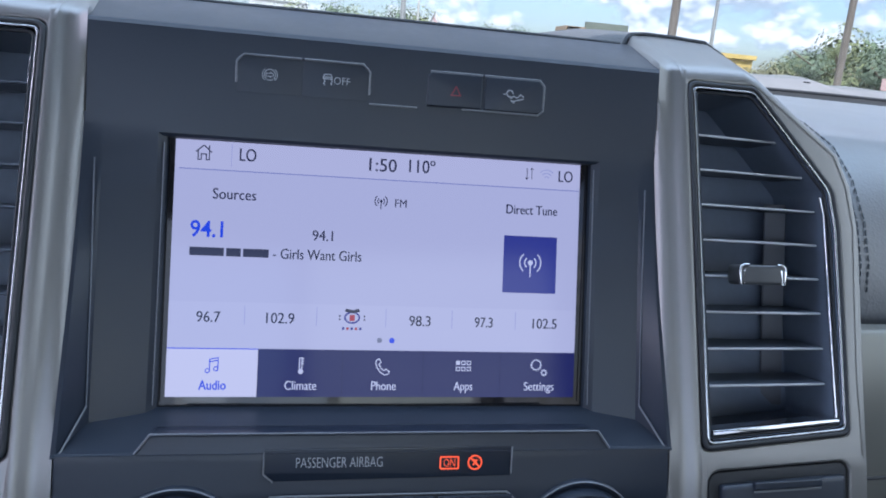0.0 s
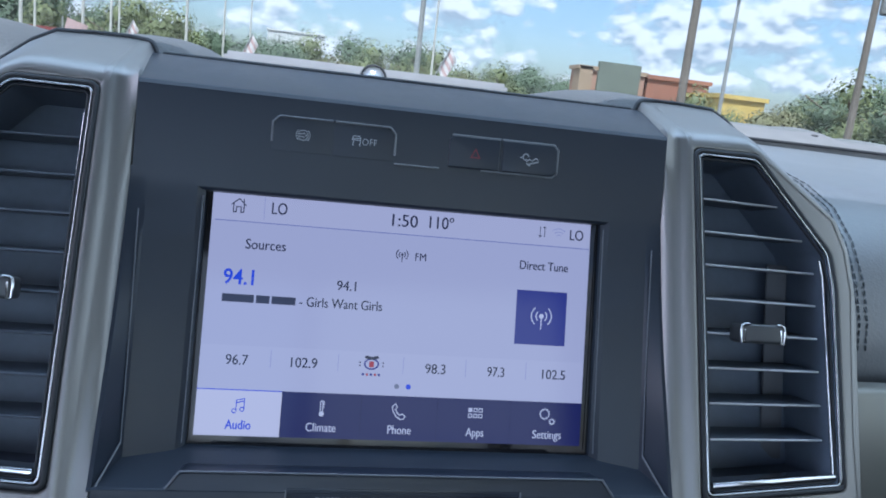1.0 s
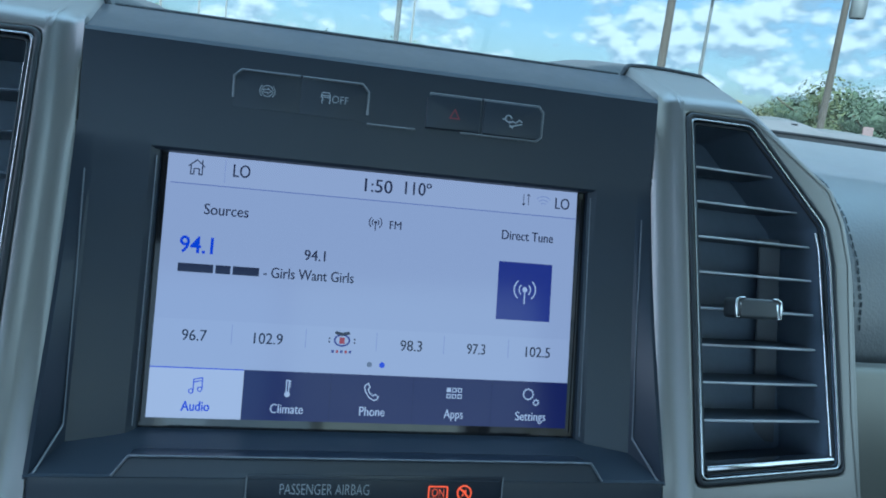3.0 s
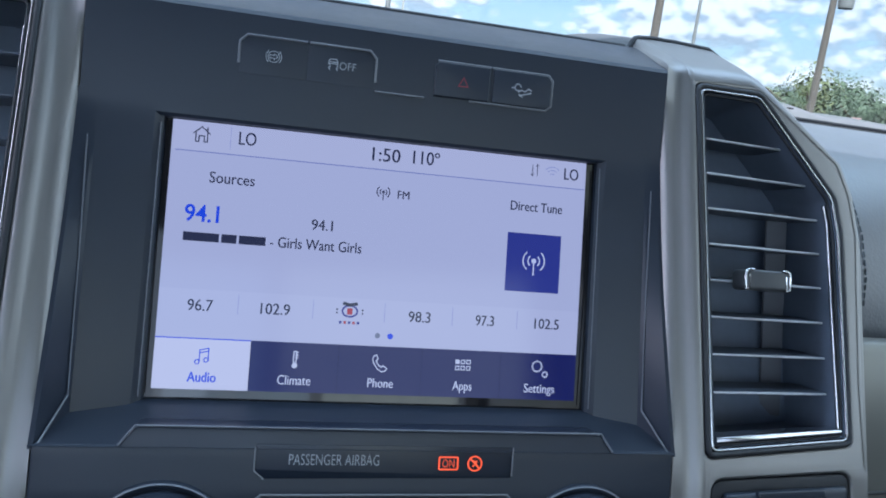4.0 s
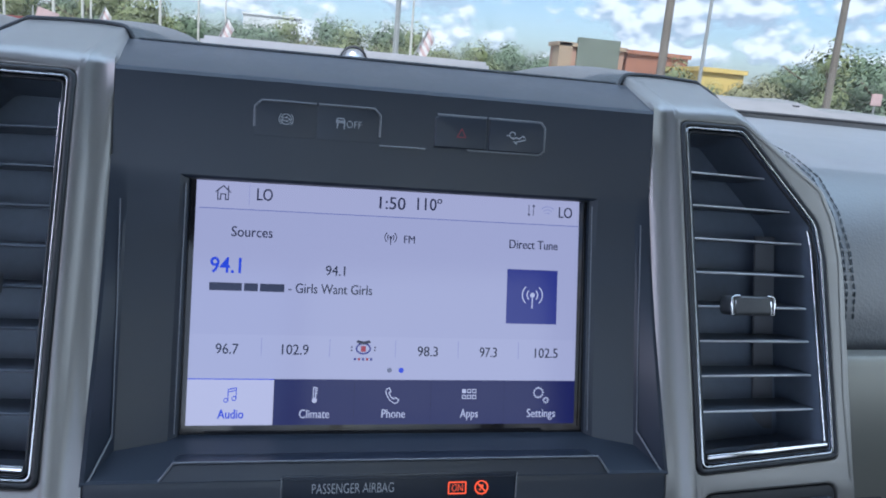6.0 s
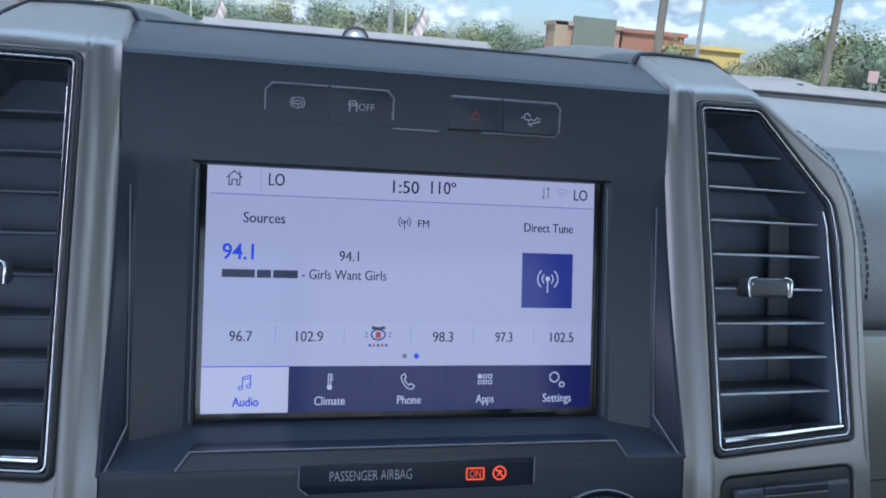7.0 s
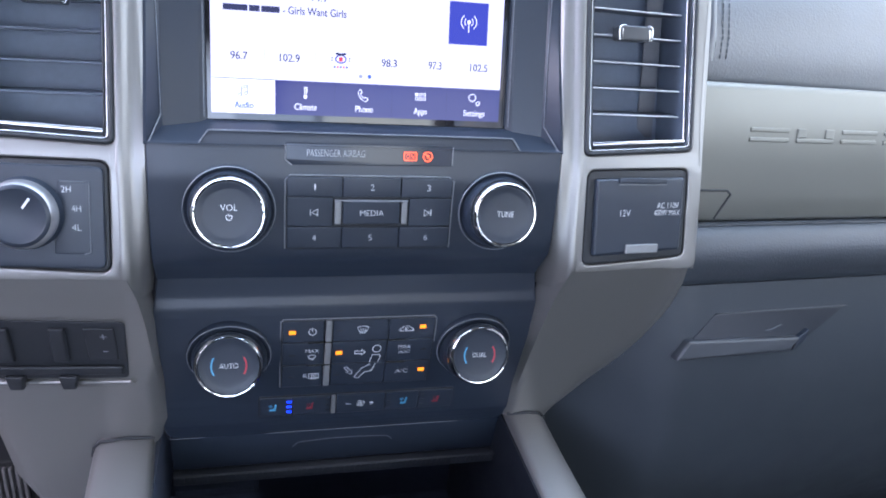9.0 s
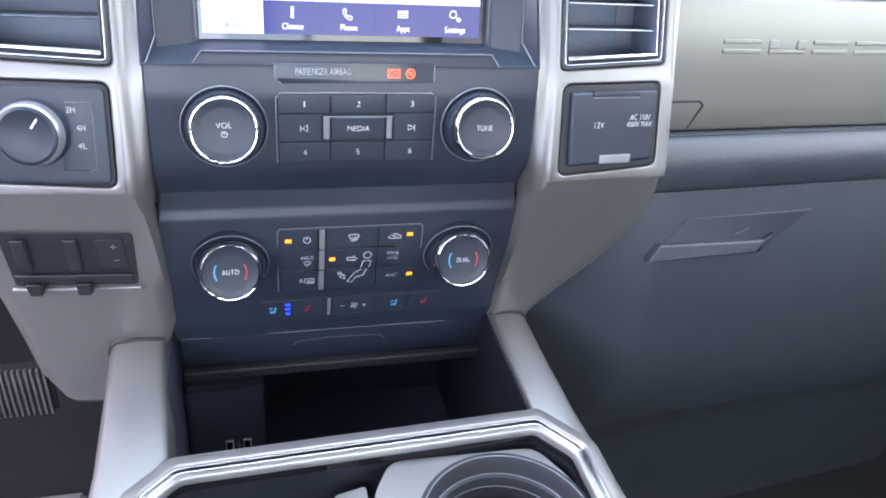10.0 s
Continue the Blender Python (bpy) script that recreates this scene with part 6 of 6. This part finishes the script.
tan = house("tan_building", 23.4, 29.6, 66, 68.5, 6.0, BRICKS_PALE, "pale brick building with a grey-green sign wall", 0, 0, STUCCO)
part("sign_wall", block(25.0, 29.0, 65.7, 66.1, 2.6, 6.85), GREENISH, tan)
part("corner_tower", block(23.3, 24.5, 65.8, 67.5, 0, 6.3), STUCCO, tan)
house("brick_building", 29.9, 36.0, 66, 80, 5.9, BRICKS, "low red-brown building beyond the car park", 1, 2)
house("yellow_building", 32.8, 36.9, 58, 64, 4.6, YELLOW, "small yellow building beyond the car park", 1, 2)
house("red_building", -24.0, -17.0, 62, 70, 3.5, MAROON, "low dark red building at the car park edge", 1, 4)
house("white_building", -9.0, 1.5, 150, 162, 11.2, WHITE, "white flat-roofed building behind trees", 3, 7)


def pole(name, az, d, h, r, mat, label, head=None):
    x, y = at_bearing(az, d)
    t = thing(name, label, "pole", pose(x, y, 0), group="car park poles")
    part("shaft", lathe([(r, 0), (r * 0.95, h * 0.3), (r * 0.7, h), (0, h)], pose(0, 0, 0), 12), mat, t)
    if head == "lamp":
        part("lamp_head", block(-0.45, 0.45, -0.3, 0.3, h, h + 0.35, 0.06), DARK, t, "dark box lamp head")
    if head == "utility":
        part("crossarm", block(-1.2, 1.2, -0.06, 0.06, h - 1.2, h - 1.05), mat, t)
        part("transformer", lathe([(0.24, 0), (0.26, 0.1), (0.26, 0.8), (0.2, 0.9), (0, 0.9)], pose(0.35, -0.2, h * 0.52), 16), STEEL, t, "grey transformer can")
    return t


for az, d in ((-19.0, 42), (-18.2, 60), (-15.4, 46), (-13.7, 52), (-13.2, 66), (-8.9, 50), (-6.4, 62), (-4.6, 75), (8.6, 55)):
    pole("light_pole", az, d, 9.5, 0.09, PALE_POLE, "slim cream light pole in the car park")
pole("light_pole", 7.5, 34, 9.5, 0.13, STEEL, "slim grey light pole in the car park")
pole("wooden_pole", 26.8, 21, 11, 0.115, WOOD_POLE, "tall weathered wooden pole by the road")
pole("lamp_post", 29.5, 38, 7.9, 0.1, STEEL, "tall car park lamp with a dark box head", "lamp")
pole("utility_pole", 37.8, 30, 12, 0.13, WOOD_POLE, "wooden utility pole with a transformer", "utility")
for az, d, z in ((9.0, 30, 2.8), (-5.2, 34, 2.62), (-13.0, 38, 2.75)):
    x, y = at_bearing(az, d)
    f = thing("flag", "small red and white flag on a slanted staff", "flag", pose(x, y, z, 0, 25, 0), group="small flags")
    part("staff", block(-0.02, 0.02, -0.02, 0.02, -z, 1.1), STEEL, f)
    for i in range(7):
        zz = 0.10 + 0.14 * i
        bm = loft([[(0.02 + 0.10 * j, 0.05 * math.sin(j * 1.1 + i * 0.4), zz + q - 0.07 * j) for j in range(5)] for q in (0, 0.14)])
        part("stripe", bm, FLAG_RED if i % 2 else FLAG_WHITE, f)
x, y = at_bearing(-16.6, 44)
banner = thing("banner", "red and pale pink cloth banner on a staff", "flag", pose(x, y, 0))
part("staff", block(-0.03, 0.03, -0.03, 0.03, 0, 3.75), STEEL, banner)
for z0, lean, mat in ((2.25, 0.0, CLOTH_RED), (3.0, 0.18, FLAG_RED)):
    rows = [[(0.03 + 0.2 * j + lean * q, 0.08 * math.sin(j * 1.3 + q), z0 + 0.72 * q * (1 - 0.08 * j)) for j in range(6)] for q in (0, 0.5, 1)]
    part("cloth", thick(loft(rows), 0.01), mat, banner)
x, y = at_bearing(40.6, 34)
sgn = thing("road_sign", "small red sign on a steel post", "sign", pose(x, y, 0))
part("post", block(-0.03, 0.03, -0.03, 0.03, 0, 2.6), STEEL, sgn)
part("plate", block(-0.24, 0.24, -0.06, -0.03, 2.35, 2.8, 0.02), FLAG_RED, sgn)
for h in (8.6, 10.4, 10.8):
    a, b = at_bearing(37.8, 30), at_bearing(75, 45)
    c = at_bearing(-20, 140)
    for q in (b, c):
        pts = [(a[0] + (q[0] - a[0]) * f, a[1] + (q[1] - a[1]) * f, h - 3.2 * f * (1 - f)) for f in np.linspace(0, 1, 9)]
        single("power_cable", tube(pts, 0.02, False, 1), DARK, HUB, "thin black overhead cable", "cable", "overhead cables")

# clouds: a dome of broken cumulus high over the place
CLOUD = bpy.data.materials.new("clouds")
CLOUD.use_nodes = True
cn, cl = CLOUD.node_tree.nodes, CLOUD.node_tree.links
cn.remove(cn["Principled BSDF"])
co = cn.new("ShaderNodeTexCoord")


def cloud_density(lift):
    """Broad banks with scalloped puffs, closing up overhead; lift looks a little higher up."""
    place = cn.new("ShaderNodeMapping")
    place.inputs["Scale"].default_value, place.inputs["Location"].default_value = (1, 1, 1.7), (0, 0, lift)
    bank, puff, close = cn.new("ShaderNodeTexNoise"), cn.new("ShaderNodeTexVoronoi"), cn.new("ShaderNodeMapRange")
    bank.inputs["Scale"].default_value, bank.inputs["Detail"].default_value, bank.inputs["Roughness"].default_value = 0.0032, 7, 0.46
    puff.feature = "SMOOTH_F1"
    puff.inputs["Scale"].default_value, puff.inputs["Detail"].default_value, puff.inputs["Smoothness"].default_value = 0.013, 2, 0.35
    close.inputs["From Min"].default_value, close.inputs["From Max"].default_value, close.inputs["To Min"].default_value, close.inputs["To Max"].default_value = 420, 1100, 0.0, 0.10
    part_z, a, b = cn.new("ShaderNodeSeparateXYZ"), cn.new("ShaderNodeMath"), cn.new("ShaderNodeMath")
    a.operation, b.operation = "MULTIPLY_ADD", "ADD"
    a.inputs[1].default_value = -0.24
    for x, y in ((co.outputs["Object"], place.inputs[0]), (co.outputs["Object"], part_z.inputs[0]), (place.outputs[0], bank.inputs["Vector"]), (place.outputs[0], puff.inputs["Vector"]), (part_z.outputs["Z"], close.inputs["Value"]), (puff.outputs["Distance"], a.inputs[0]), (bank.outputs["Fac"], a.inputs[2]), (a.outputs[0], b.inputs[0]), (close.outputs[0], b.inputs[1])):
        cl.new(x, y)
    return b.outputs[0]


here, above = cloud_density(0), cloud_density(42)
cover, tone = cn.new("ShaderNodeValToRGB"), cn.new("ShaderNodeValToRGB")
cover.color_ramp.elements[0].position, cover.color_ramp.elements[1].position = 0.218, 0.320
tone.color_ramp.elements[0].color, tone.color_ramp.elements[1].color = (0.50, 0.57, 0.65, 1), (1.0, 1.0, 1.0, 1)
tone.color_ramp.elements[0].position, tone.color_ramp.elements[1].position = 0.40, 0.56
drop, shade = cn.new("ShaderNodeMath"), cn.new("ShaderNodeMath")
drop.operation, shade.operation = "SUBTRACT", "MULTIPLY_ADD"
shade.inputs[1].default_value, shade.inputs[2].default_value = 1.4, 0.49
em, tp, ms = cn.new("ShaderNodeEmission"), cn.new("ShaderNodeBsdfTransparent"), cn.new("ShaderNodeMixShader")
em.inputs[1].default_value = 0.70
for x, y in ((here, cover.inputs[0]), (here, drop.inputs[0]), (above, drop.inputs[1]), (drop.outputs[0], shade.inputs[0]), (shade.outputs[0], tone.inputs[0]), (tone.outputs[0], em.inputs[0]), (cover.outputs[0], ms.inputs[0]), (tp.outputs[0], ms.inputs[1]), (em.outputs[0], ms.inputs[2]), (ms.outputs[0], cn["Material Output"].inputs[0])):
    cl.new(x, y)
bm = loft([[(1800 * math.cos(radians(e)) * math.sin(radians(a)), 1800 * math.cos(radians(e)) * math.cos(radians(a)), 1800 * math.sin(radians(e))) for a in range(0, 360, 6)] for e in range(0, 90, 5)], close=True)
dome = single("backdrop", bm, CLOUD, HUB, "broken white cumulus clouds in a blue sky", "sky", kind="structure")
dome.visible_shadow = False
